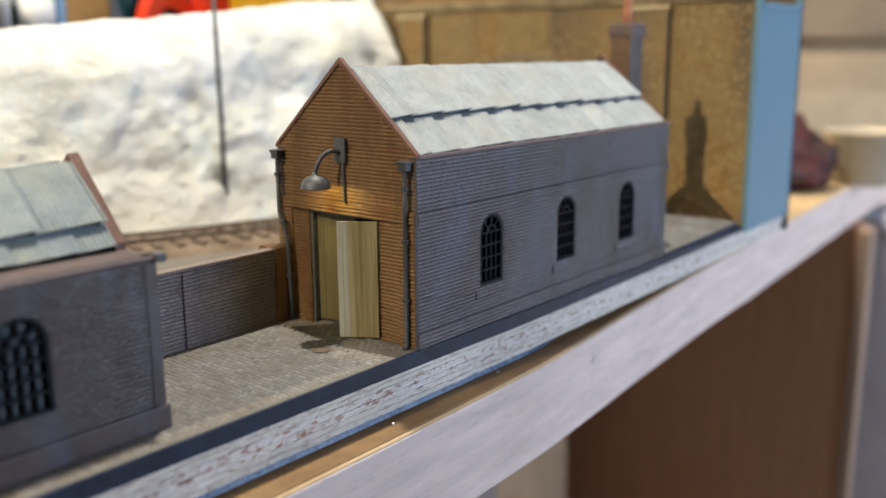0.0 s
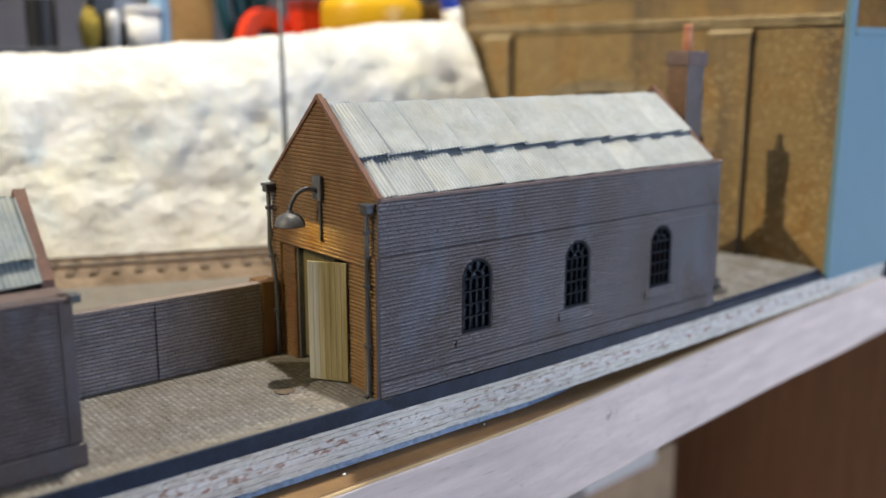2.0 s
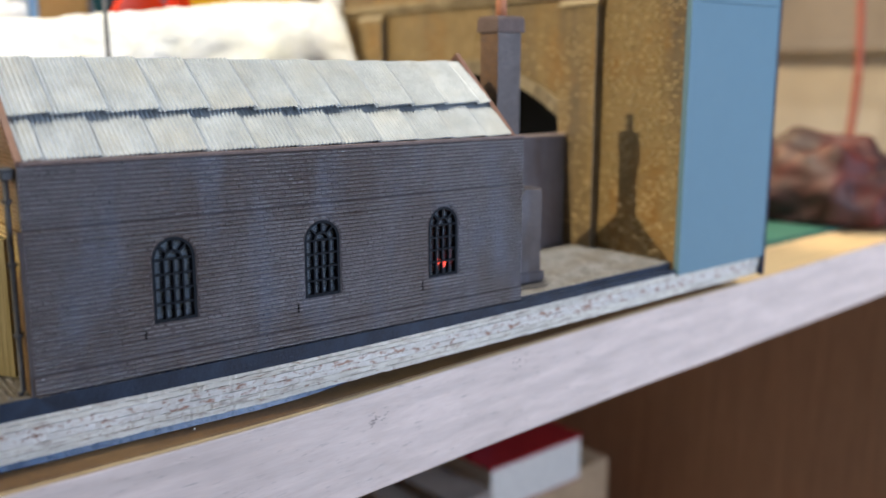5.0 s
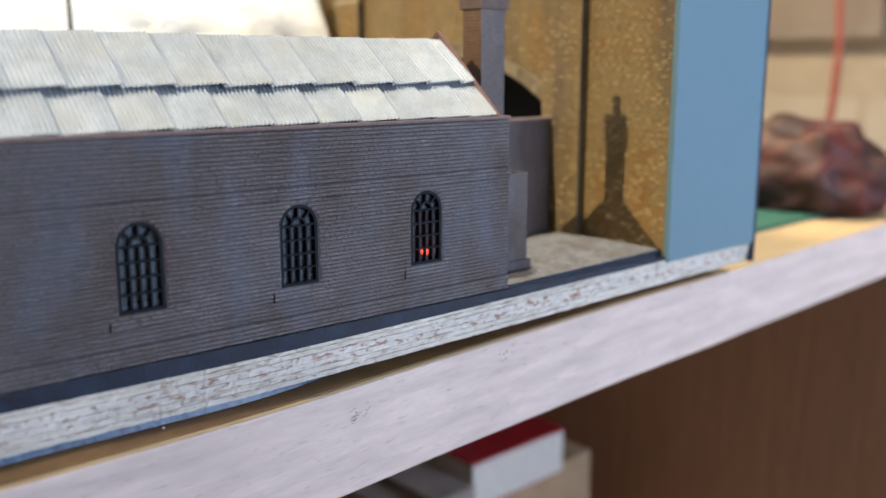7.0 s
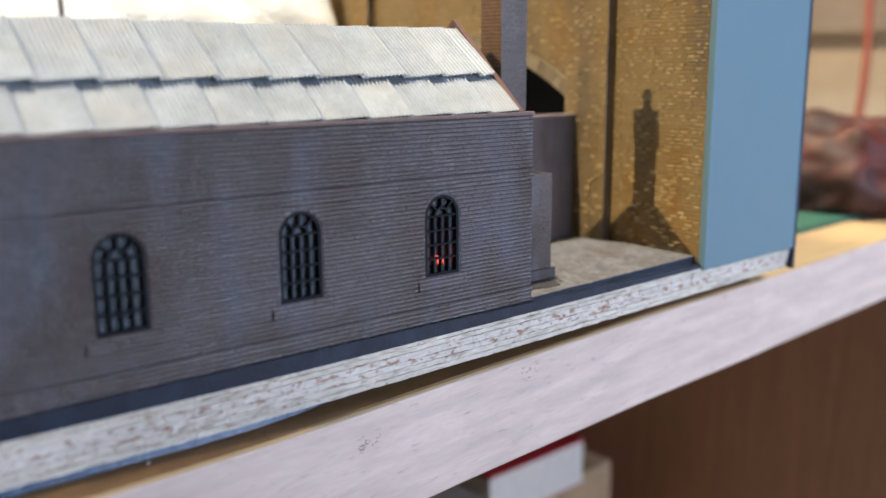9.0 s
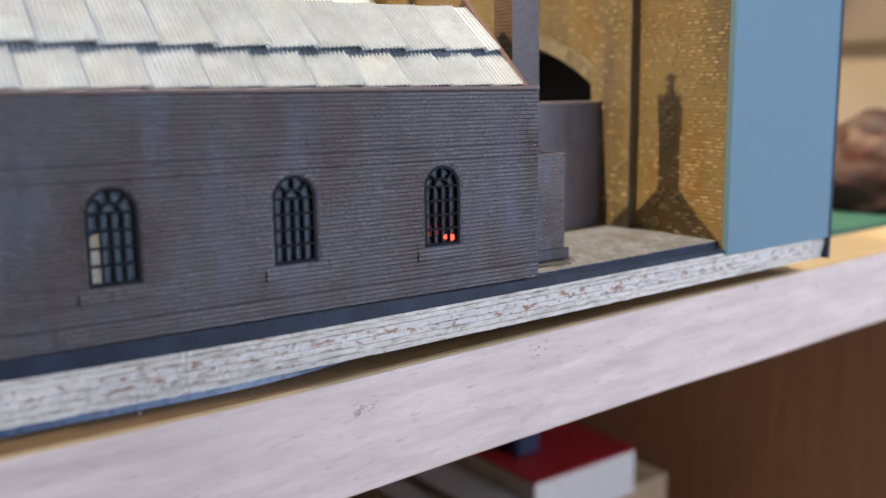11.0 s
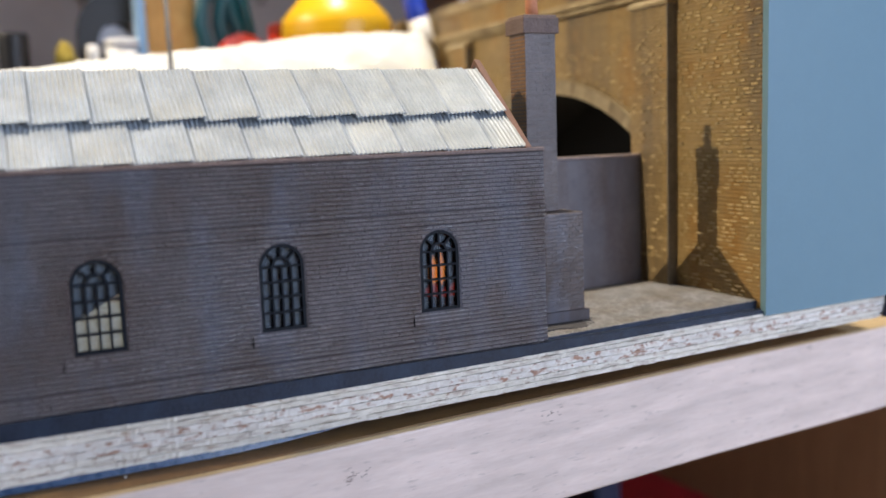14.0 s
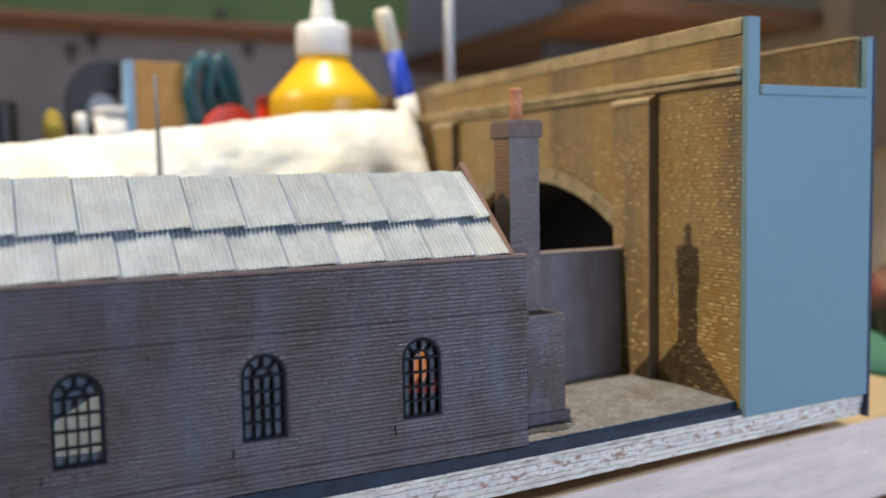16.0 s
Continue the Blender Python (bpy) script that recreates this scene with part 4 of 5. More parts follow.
# Pale colour that paints light glints onto the viaduct's bricks.
STOCK_GLINT = mat("glint_pale_brick", (0.42, 0.3, 0.135), (0.55, 0.425, 0.235), 0.3, 900, 0.4, island=0.25)


def worn(rects):
    """Short proud pale faces that put the glints of light into the bricks' colour."""
    out = []
    for ua, ub, va, vb in rects:
        w = (ub - ua) * vrng.uniform(0.4, 0.75)
        at = ua + (ub - ua - w) * vrng.random()
        out.append((at, at + w, va + vrng.uniform(0.12, 0.32), vb - vrng.uniform(0.16, 0.42)))
    return out


v1, f1 = brick_mesh(worn(v_pale), "y-", VY + 0.3, 0.42, vrng, 0.3, 0.12)
raw("worn_bricks", v1, f1, STOCK_GLINT, viaduct, "pale proud faces painted as brick glints", "stuff")
# arch ring
RING_STONE = mat("dirty_buff_ring", (0.27, 0.215, 0.13), (0.36, 0.295, 0.19), 0.7, 900, 0.2, stain=(0.16, 0.12, 0.07), stain_scale=40, vary=0.07)
# Pilaster flanks are grey and darker than the yellow front.
FLANK = mat("grey_flank", (0.17, 0.15, 0.125), (0.25, 0.225, 0.19), 0.7, 900, 0.3, stain=(0.12, 0.1, 0.08), stain_scale=60, stain_stretch=(1, 1, 0.2))
ring_n = 40
for i in range(ring_n):
    a0, a1 = (SWEEP * (1 - 2 * (i + k) / ring_n) for k in (0.02, 0.98))
    quad = [(AC + r * math.sin(t), AZ + r * math.cos(t)) for t, r in ((a0, AR), (a0, AR + 5.4), (a1, AR + 5.4), (a1, AR))]
    part("arch_stone", prism(quad, "y", VY - 0.7, VY + 0.5), RING_STONE, viaduct)
lip = arc_points(AR + 5.5, 40) + arc_points(AR + 6.5, 40)[::-1]
part("arch_lip", prism(lip, "y", VY - 1.3, VY + 0.5), STOCK_STONE, viaduct, "pale drip moulding over the arch")
# Inside of the arch lined and closed off in plain black.
part("soffit", prism(arc_points(AR) + arc_points(AR + 3)[::-1], "y", VY + 6, 271), DEAD_BLACK, viaduct, "plain black arch lining")
part("arch_back", box(AC - AH - 3, AC + AH + 3, 266, 270, 0, 74), DEAD_BLACK, viaduct)
part("arch_side", join(box(AC - AH - 4, AC - AH - 0.5, VY + 6, 266, 0, 52), box(AC + AH + 0.5, AC + AH + 4, VY + 6, 266, 0, 52)), DEAD_BLACK, viaduct)
for xa, xb in ((-57.6, -37.8), (-204.4, -184.6)):
    pil = part("pilaster", box(xa, xb, VY - 3.6, VY + 0.4, 0, 97.2, 0.15, 1), STOCK_MORTAR, viaduct)
    p_rects = brick_rects(xa, xb, 0, 97.0, 3.7, 1.28, 0.12, vrng, lambda u, v: True)
    v1, f1 = brick_mesh(p_rects, "y-", VY - 3.6, 0.14, vrng, 0.3)
    raw("pilaster_bricks", v1, f1, STOCK_BRICK, pil, "", "stuff")
    # Painted glints on the pilaster too.
    v1, f1 = brick_mesh(worn([r for r in p_rects if r[2] < 90 and vrng.random() < 0.24]), "y-", VY - 3.72, 0.42, vrng, 0.3, 0.12)
    raw("worn_bricks", v1, f1, STOCK_GLINT, pil, "", "stuff")
    part("pilaster_side", box(xb - 0.1, xb + 0.35, VY - 3.9, VY - 0.1, 0, 97.0), FLANK, pil, "plain grey flank")
    part("pilaster_cap", prism([(VY - 4.6, 97.0), (VY - 4.6, 98.2), (VY - 0.2, 100.4), (VY - 0.2, 97.0)], "x", xa - 0.8, xb + 0.9), STOCK_STONE, pil)
part("string_course", join(box(VX0, 1.0, VY - 1.8, VY + 6, VB, VB + 2.0, 0.4), box(VX0, 1.0, VY - 3.0, VY + 6, VB + 2.1, VB + 4.3, 0.4)), STOCK_STONE, viaduct, "buff projecting string course")
part("parapet", box(VX0, 1.0, VY + 0.4, VY + 4.0, VB + 4.3, VTOP - 4), STOCK_MORTAR, viaduct)
v1, f1 = brick_mesh(brick_rects(VX0, 1.0, VB + 4.4, VTOP - 5.2, 3.7, 1.28, 0.12, vrng, lambda u, v: True), "y-", VY + 0.4, 0.12, vrng, 0.3)
raw("parapet_bricks", v1, f1, STOCK_BRICK, viaduct, "", "stuff")
part("parapet_coping", box(VX0, 1.0, VY - 0.5, VY + 4.6, VTOP - 5.1, VTOP, 0.5), STOCK_STONE, viaduct)
part("deck", box(VX0, 1.0, VY + 4, 272, 94, 97), DIRT, viaduct)
part("rear_parapet", box(VX0, 1.0, 271.8, 275.4, 0, 115), mat("sooty_brick", (0.13, 0.085, 0.04), (0.24, 0.16, 0.075), 0.8, 700, 0.4, stain=(0.07, 0.05, 0.03), stain_scale=40), viaduct, "sooty brown rear parapet")
part("rear_coping", box(VX0, 1.0, 271.2, 275.9, 115, 116.2, 0.3), STOCK_STONE, viaduct)
# sky-blue end board
end = [(223.0, -1.8), (277.0, -1.2), (277.0, 116.0), (274.4, 116.0), (274.4, 98.4), (227.6, 98.4), (227.6, 119.4), (223.0, 119.4)]
panel = part("end_board", prism(end, "x", 1.1, 3.4), BLUE_PANEL, viaduct, "pale sky-blue painted end board")
part("end_ledge", box(3.3, 4.3, 227.7, 274.3, 96.4, 99.4, 0.3), BLUE_PANEL, panel)
part("end_edge", box(1.0, 3.7, 277.05, 278.0, PT - 4.4, 115.5), NAVY, panel, "dark navy edge")

# ---- embankment ----
def foot(y):
    if y < 60:
        return -214 + 0.4 * y - 0.0008 * (min(y, 0)) ** 2 * 0
    k = min((y - 60) / 80, 1)
    return -190 + 10 * (2 * k - k * k)


def crest(y):
    pts = [(-330, 84), (0, 88.5), (28, 91.5), (60, 94.5), (105, 98.5), (130, 102), (165, 105.5), (190, 106.5), (208, 107), (213, 104), (215.5, 93), (216.5, 60)]
    for (a, za), (b, zb) in zip(pts, pts[1:]):
        if a <= y <= b:
            k = (y - a) / (b - a)
            return za + (zb - za) * (k * k * (3 - 2 * k))
    return pts[-1][1]


bank_v = []
NY, NV = 260, 80
for i in range(NY + 1):
    y = -330 + (216.5 + 330) * i / NY
    f, c = foot(y), crest(y)
    for j in range(NV + 1):
        v = j / NV
        if v < 0.72:
            k = v / 0.72
            lean = 26 * k + 9 * max(0, (k - 0.75) / 0.25) ** 2
            x, z = f - lean, c * (k - 0.03 * math.sin(k * math.pi))
            p = Vector((x, y, z))
            edge = math.sin(math.pi * min(max(k, 0.02), 0.98)) ** 0.5
            d = 6.0 * noise.noise(p * 0.018) + 3.4 * noise.noise(Vector((x * 0.03, y * 0.045, z * 0.02)) + Vector((5, 0, 0))) + 2.2 * noise.noise(p * 0.06) + 1.1 * noise.noise(p * 0.13) + 0.7 * noise.noise(p * 0.3) + 0.4 * noise.noise(p * 0.8)
            bank_v.append((x + d * edge, y + 0.3 * d * edge * (1 if y < 200 else 0), z + 0.35 * d * edge))
        else:
            k = (v - 0.72) / 0.28
            p = Vector((f - 35 - 6 * k, y, c))
            if k < 0.5:
                bank_v.append((f - 35 - 10 * k, y, c + 1.0 * noise.noise(p * 0.12) + 0.6 * noise.noise(p * 0.4)))
            else:
                bank_v.append((f - 40 - 4 * (k - 0.5), y, c - (c - 0.5) * (2 * k - 1)))
bank = thing("embankment", "white plaster-cloth model embankment with rough folds", "embankment")
J0 = round(NV * 0.72)
fold_f, crest_f = [], []
for i in range(NY):
    for j in range(NV):
        a = i * (NV + 1) + j
        (fold_f if j < J0 + 2 else crest_f).append((a, a + 1, a + NV + 2, a + NV + 1))
raw("bank_face", bank_v, fold_f, PLASTER, bank, "white plaster-cloth slope", "", True)
RIM = mat("dirty_plaster_rim", (0.36, 0.27, 0.19), (0.5, 0.4, 0.3), 0.9, 500, 0.5, stain=(0.75, 0.72, 0.66), stain_scale=110, depth=0.001)
raw("bank_top", bank_v, crest_f, RIM, bank, "white plaster rim with brown dirt", "", True)
# ---- track in front of the bank ----
track = thing("model_track", "model railway track with dusty rails and sleepers", "railway track")
ty = [-320 + 8.0 * i for i in range(66)]
bal_v, bal_f = [], []
for i, y in enumerate(ty):
    f = foot(y)
    bal_v += [(f - 2, y, 0.02), (f + 8, y, 2.2), (f + 46, y, 2.2), (f + 54, y, 0.02)]
for i in range(len(ty) - 1):
    a = 4 * i
    bal_f += [(a + q, a + 1 + q, a + 5 + q, a + 4 + q) for q in range(3)]
raw("ballast", bal_v, bal_f, BALLAST, track, "brown dusty ballast", "stuff")
TIE = mat("brown_sleeper", (0.1, 0.07, 0.05), (0.17, 0.125, 0.09), 0.85, 900, 0.4, vary=0.15)
RAIL = mat("rusty_rail", (0.16, 0.09, 0.06), (0.26, 0.16, 0.11), 0.5, 900, 0.2)
RAIL_TOP = plain("worn_rail_head", (0.55, 0.5, 0.45), 0.25, 1.0)
tie_me = None
for y in ty:
    yaw = math.atan2(-(foot(y + 4) - foot(y - 4)), 8)
    m = Matrix.Translation((MM * (foot(y) + 27), MM * y, MM * 2.1)) @ Matrix.Rotation(yaw, 4, "Z")
    if tie_me is None:
        ob = part("sleeper", box(-16, 16, -1.6, 1.6, 0, 1.4, 0.2, 1), TIE, track)
        tie_me = ob.data
    else:
        ob = new("sleeper", tie_me)
        ob.parent = track
    ob.matrix_basis = m
for off in (18.7, 35.3):
    rail = part("rail", join(*[tube([(foot(y) + off, y, 4.6) for y in ty], 0.55, 4)]), RAIL, track)
    part("rail_head", tube([(foot(y) + off, y, 5.35) for y in ty], 0.4, 6), RAIL_TOP, rail)

pole = thing("telegraph_pole", "slim dark model telegraph pole", "pole")
part("pole_shaft", tube([(-192, 84, 0), (-192, 84, 55), (-192.2, 83.4, 118.5)], [1.3, 1.1, 0.9]), IRON, pole, "", "", True)
part("pole_foot", moved(lathe([(3.2, 0), (3.0, 4), (1.8, 8), (1.4, 20)], 14), Matrix.Translation((-192, 84, 2.0))), IRON, pole)

# ---- yard surface ----
srng = random.Random(71)


def in_yard(u, v):
    if math.hypot(u + 20.6, v + 16.5) < 2.4:
        return False
    return not (u < LX0 + 1.5 and v < LY1 + 1.5) and not (u < -48.6)


setts = brick_rects(-49, -1.6, -118, -0.9, 2.3, 1.6, 0.3, srng, in_yard, 0.3)
setts = [(a + srng.uniform(-0.12, 0.2), b + srng.uniform(-0.2, 0.12), c + srng.uniform(-0.1, 0.15), d + srng.uniform(-0.15, 0.1)) for a, b, c, d in setts]
s_near = [r for r in setts if -34 < r[0] < -6 and -42 < r[2] < -14]
srng.shuffle(s_near)
s_near = s_near[:300]
s_set = set(s_near)
yard_ground = thing("yard_setts", "dusty grey-brown stone setts of the model yard", "paving", None, "", "structure")
v1, f1 = brick_mesh([r for r in setts if r not in s_set], "z+", 0.0, 0.15, srng, 0.8)
raw("sett_field", v1, f1, SETTS, yard_ground, "", "stuff")
setts2 = brick_rects(-44, -0.6, LEN + 1, 222, 2.3, 1.6, 0.3, srng, lambda u, v: not (u < -11.5 and v < 170) and not (v > 219 and u < -43))
v1, f1 = brick_mesh(setts2, "z+", 0.0, 0.16, srng, 0.3)
rise = [(LEN + 0.3, 0.02), (VY - 0.2, 0.02), (VY - 0.2, 2.5), (LEN + 0.3, 0.7)]
raw("sett_field", [(x, y, z + 0.7 + 1.8 * (y - LEN) / (VY - LEN)) for x, y, z in v1], f1, SETTS, yard_ground, "", "stuff")
part("yard_slab", prism(rise, "x", -51.9, -0.5), DIRT, yard_ground, "dusty ground rising to the viaduct")
part("yard_edge", prism(rise, "x", -0.49, -0.3), BLACK_EDGE, yard_ground, "black painted edge of the rear yard, window's blue in its colour")
# Uneven near-black patch on the ground beside the chimney base.
rr = random.Random(17)
patch = []
for i in range(40):
    a = 2 * math.pi * i / 40
    r = 1 + 0.16 * math.sin(3 * a + 1) + 0.1 * math.sin(7 * a) + rr.uniform(-0.07, 0.07)
    patch.append((-9.5 + 4.6 * r * math.cos(a), 158 + 12.5 * r * math.sin(a)))
part("dirt_patch", prism(patch, "z", 0.14, 1.3), mat("near_black_ground", (0.03, 0.028, 0.03), (0.07, 0.064, 0.062), 0.8, 1500, 0.7), yard_ground, "dark uneven patch on the ground")


def grit(name, label, material, places, sizes, gr):
    """Loose crumbs of scatter, each a small uneven four-sided stone."""
    verts, faces = [], []
    for x, y, z in places:
        r, base = gr.uniform(*sizes), len(verts)
        for k in range(4):
            a = math.pi / 2 * k + gr.uniform(-0.5, 0.5)
            verts.append((x + r * math.cos(a), y + r * 1.3 * math.sin(a), z - 0.05 + gr.uniform(0, 0.15) * r))
        verts += [(x + gr.uniform(-0.3, 0.3) * r, y + gr.uniform(-0.3, 0.3) * r, z + r * gr.uniform(0.6, 1.0)), (x, y, z - 0.3 * r)]
        faces += [(base + k, base + (k + 1) % 4, base + 4) for k in range(4)] + [(base + (k + 1) % 4, base + k, base + 5) for k in range(4)]
    return raw(name, verts, faces, material, None, label, "stuff")


gr = random.Random(63)
foot_places = []
for i in range(520):
    y = LEN * (1 - gr.random() ** 1.6)
    foot_places.append((0.75 + abs(gr.gauss(0, 0.12)), y, -0.1))
grit("wall_foot_grit", "dark grey-brown grit along the foot of the workshop wall", mat("dark_grit", (0.05, 0.045, 0.045), (0.15, 0.135, 0.13), 0.5, 1500, 0.4, island=0.5), foot_places, (0.1, 0.3), gr)
edge_places = []
for i in range(420):
    y = gr.uniform(LEN + 1, VY - 2)
    edge_places.append((-0.55 + gr.gauss(0, 0.16), y, 0.7 + 1.8 * (y - LEN) / (VY - LEN)))
grit("yard_edge_grit", "dusty grey grit along the edge of the rear yard", mat("dusty_grit", (0.17, 0.16, 0.15), (0.32, 0.3, 0.28), 0.8, 1500, 0.4, island=0.4), edge_places, (0.12, 0.4), gr)
cover = thing("manhole_cover", "dark round model manhole cover in the setts", "manhole cover")
part("cover_plate", moved(lathe([(2.75, 0.0), (2.75, 0.3), (2.4, 0.36), (0.02, 0.36)], 24), Matrix.Translation((-20.6, -16.5, 0.03))), mat("rusty_brown_iron", (0.09, 0.065, 0.045), (0.16, 0.12, 0.085), 0.7, 1500, 0.4), cover)

# ---- things behind the bank ----
SH = 92.0
chest = thing("tool_chest", "plain grey low tool chest behind the bank", "tool chest")
part("chest_body", box(-430, -287, -60, 200, ST, SH - 4, 1.5), IRON, chest)
part("lid", box(-431, -286.5, -61, 201, SH - 3.9, SH, 1.0), IRON, chest)


def behind(x, y, wide, tall):
    return Matrix.Translation((x * MM, y * MM, SH * MM)) @ Matrix.Diagonal((wide, wide, tall, 1))


YELLOW = plain("yellow_plastic", (0.85, 0.47, 0.01), 0.35)
WHITE_PL = plain("white_plastic", (0.8, 0.8, 0.8), 0.4)
glue = thing("glue_bottle", "yellow plastic glue bottle with white nozzle cap", "bottle", Matrix.Translation((-0.260, 0.1817, 0.0373)) @ Matrix.Diagonal((0.85, 0.85, 0.8, 1)))
part("bottle_body", lathe([(0.02, -46.3), (31, -46.3), (33, -43.3), (33, 60), (32.5, 62), (34, 84), (34.4, 96), (33.5, 101), (27, 109), (18.5, 119), (15.6, 124), (15.2, 126.5), (0.02, 126.5)], 40), YELLOW, glue, "", "", True)
part("cap", lathe([(16.6, 126.4), (17.2, 128), (16.6, 144), (15.4, 147.4), (8, 149)], 32), WHITE_PL, glue, "white ribbed cap", "", True)
part("nozzle", lathe([(8.2, 148.5), (7.0, 154), (5.0, 168), (3.6, 186), (2.8, 190), (0.02, 190)], 24), WHITE_PL, glue, "white tapered nozzle", "", True)

pot = thing("paint_pot", "low white plastic pot behind the bank", "pot", behind(-354, 85, 1.13, 1.0))
part("pot_body", lathe([(0.02, 0), (8.4, 0), (9.0, 1), (9.3, 20.6)], 28), WHITE_PL, pot, "", "", True)
part("lid", lathe([(9.7, 20.2), (9.8, 24.0), (9.2, 24.6), (0.02, 24.6)], 28), WHITE_PL, pot, "", "", True)
bead = thing("white_cap", "small white plastic bottle cap behind the bank", "cap", behind(-356, 67.3, 1.0, 1.0))
part("cap_shell", lathe([(0.02, 0), (3.4, 0), (3.5, 18), (2.8, 21.6), (0.02, 22)], 20), WHITE_PL, bead, "", "", True)

RED_PL = plain("red_plastic", (0.85, 0.06, 0.02), 0.35)
BLACK_PL = plain("black_plastic", (0.012, 0.012, 0.014), 0.45)
TEAL = plain("teal_rubber", (0.004, 0.075, 0.1), 0.35)
tape = thing("tape_dispenser", "red plastic tape dispenser behind the bank", "tape dispenser", behind(-319, 144.5, 0.82, 0.8))
ring = [(21 * math.cos(a), 31 * math.sin(a)) for a in (math.pi * i / 24 for i in range(25))]
part("shell", prism(ring + [(-12 * math.cos(a), 17 * math.sin(a)) for a in (math.pi * i / 16 for i in range(17))], "x", -7, 7), RED_PL, tape)
part("core", moved(lathe([(0.02, -5.4), (6.2, -5.4), (6.2, 5.4), (0.02, 5.4)], 20), Matrix.Translation((0, -4, 7)) @ Matrix.Rotation(radians(90), 4, "Y")), plain("blue_core", (0.05, 0.12, 0.26), 0.5), tape)
red_box = thing("red_carton", "small red carton standing behind the bank", "carton", behind(-308, 168.5, 0.75, 0.8))
part("carton_body", box(-11, 11, -12, 12, 0, 35, 0.5), RED_PL, red_box)
part("carton_lid", box(-11.4, 11.4, -12.4, 12.4, 29, 36.5, 0.5), mat("dull_red_card", (0.3, 0.025, 0.02), (0.36, 0.04, 0.03), 0.6, 300, 0.05), red_box)

card_box = thing("small_box", "small brown cardboard box with a pale blue edge", "box", behind(-352, 107.4, 1.5, 1.58))
part("box_body", box(-6, 6, -7.5, 11, 0, 32, 0.5), mat("brown_card", (0.5, 0.27, 0.08), (0.6, 0.35, 0.12), 0.8, 300, 0.1), card_box)
part("blue_edge", box(-6.2, 6.2, -10.5, -7.6, 0, 32.5, 0.4), plain("pale_blue_card", (0.3, 0.5, 0.75), 0.6), card_box)

clamp = thing("tape_holder", "black plastic holder arched over a pale roll", "tape holder", behind(-372, 60.5, 1.0, 1.0))
bow = [(0, 0), (0, 31), (2.0, 40), (6.5, 47), (13, 51.5), (20, 53), (31, 53), (31, 36), (24, 36), (18, 35), (13.5, 31), (11, 25), (10, 18), (9.5, 0)]
part("holder_bow", prism(bow, "x", -7, 7), BLACK_PL, clamp)
part("roll", moved(lathe([(0.02, -5), (9.5, -5), (9.5, 5), (0.02, 5)], 24), Matrix.Translation((0, 20, 25)) @ Matrix.Rotation(radians(90), 4, "Y")), plain("pale_roll", (0.34, 0.36, 0.44), 0.5), clamp, "pale grey-blue roll")
part("holder_back", box(-7, -5.5, 9.6, 31, 0, 36, 0.3), BLACK_PL, clamp)
pliers = thing("pliers", "pliers with dark teal rubber handles standing open", "pliers", behind(-335, 135.6, 1.17, 1.6))
for s, w in ((-1, 0), (1, 9)):
    part("handle", tube([(0, -2 + w * 0.2, 3), (0, -6 + w, 10), (0, -9 + w, 20), (0, -7 + w, 29), (0, -1 + w, 33), (0, 5 + w * 0.7, 28), (0, 9 + w * 0.6, 18), (0, 11 + w * 0.3, 4)], 3.7, 12), TEAL, pliers, "", "", True)
part("jaw", box(-2.5, 2.5, -5, 6, 0, 7, 0.8), plain("steel", (0.5, 0.5, 0.52), 0.3, 1.0), pliers)

brush = thing("sponge", "small ochre sponge scrap", "sponge", behind(-352, 52.3, 0.95, 2.2))
bm = bmesh.new()
bmesh.ops.create_icosphere(bm, subdivisions=3, radius=6)
for v in bm.verts:
    v.co *= 1 + 0.25 * noise.noise(v.co * 0.4)
    v.co.z = v.co.z * 0.9 + 5
part("scrap", bm, mat("ochre_foam", (0.3, 0.22, 0.03), (0.45, 0.34, 0.06), 0.9, 400, 0.5), brush)
tin = thing("tin", "small dark round tin", "tin", behind(-352, 26.4, 1.1, 2.05))
part("tin_body", lathe([(0.02, 0), (7.2, 0), (7.2, 12.6), (6.9, 13.2), (0.02, 13.2)], 28), BLACK_PL, tin, "", "", False)

pen = thing("marker_pen", "blue and white marker pen leaning against the viaduct", "pen", Matrix.Translation((-0.228, 0.2215, 0.088)) @ Matrix.Rotation(radians(14.7), 4, "X") @ Matrix.Scale(1.18, 4))
part("barrel", lathe([(0.02, 0), (4.6, 0), (4.8, 2), (4.8, 26), (4.0, 46)], 20), plain("blue_plastic", (0.02, 0.06, 0.5), 0.35), pen, "", "", True)
part("label_wrap", lathe([(4.95, 5), (4.95, 24)], 20), WHITE_PL, pen, "white wrapper", "", True)
part("pen_cap", lathe([(4.1, 44), (3.9, 60), (3.2, 62.5), (0.02, 63)], 20), plain("cream_cap", (0.7, 0.66, 0.55), 0.4), pen, "", "", True)
rod = thing("metal_rod", "thin grey metal upright standing on the viaduct deck", "rod", Matrix.Translation((-0.236, 0.245, 0.097)))
part("rod_shaft", lathe([(0.02, 0), (2.6, 0), (2.6, 110), (0.02, 110)], 14), plain("grey_paint", (0.5, 0.5, 0.55), 0.4), rod, "", "", True)
part("rod_foot", lathe([(0.02, 0), (6, 0), (6, 2), (3, 4)], 18), plain("grey_foot", (0.45, 0.4, 0.35), 0.5), rod)

# ---- wall cupboard and shelf behind the bench ----
GREEN = mat("olive_green_paint", (0.15, 0.25, 0.095), (0.18, 0.29, 0.115), 0.6, 100, 0.05)
upper = thing("wall_cupboard", "olive green wall cupboard with brown lower trim", "cupboard")
part("cupboard_body", box(-955, -850, -500, 500, 256, 740, 2), GREEN, upper)
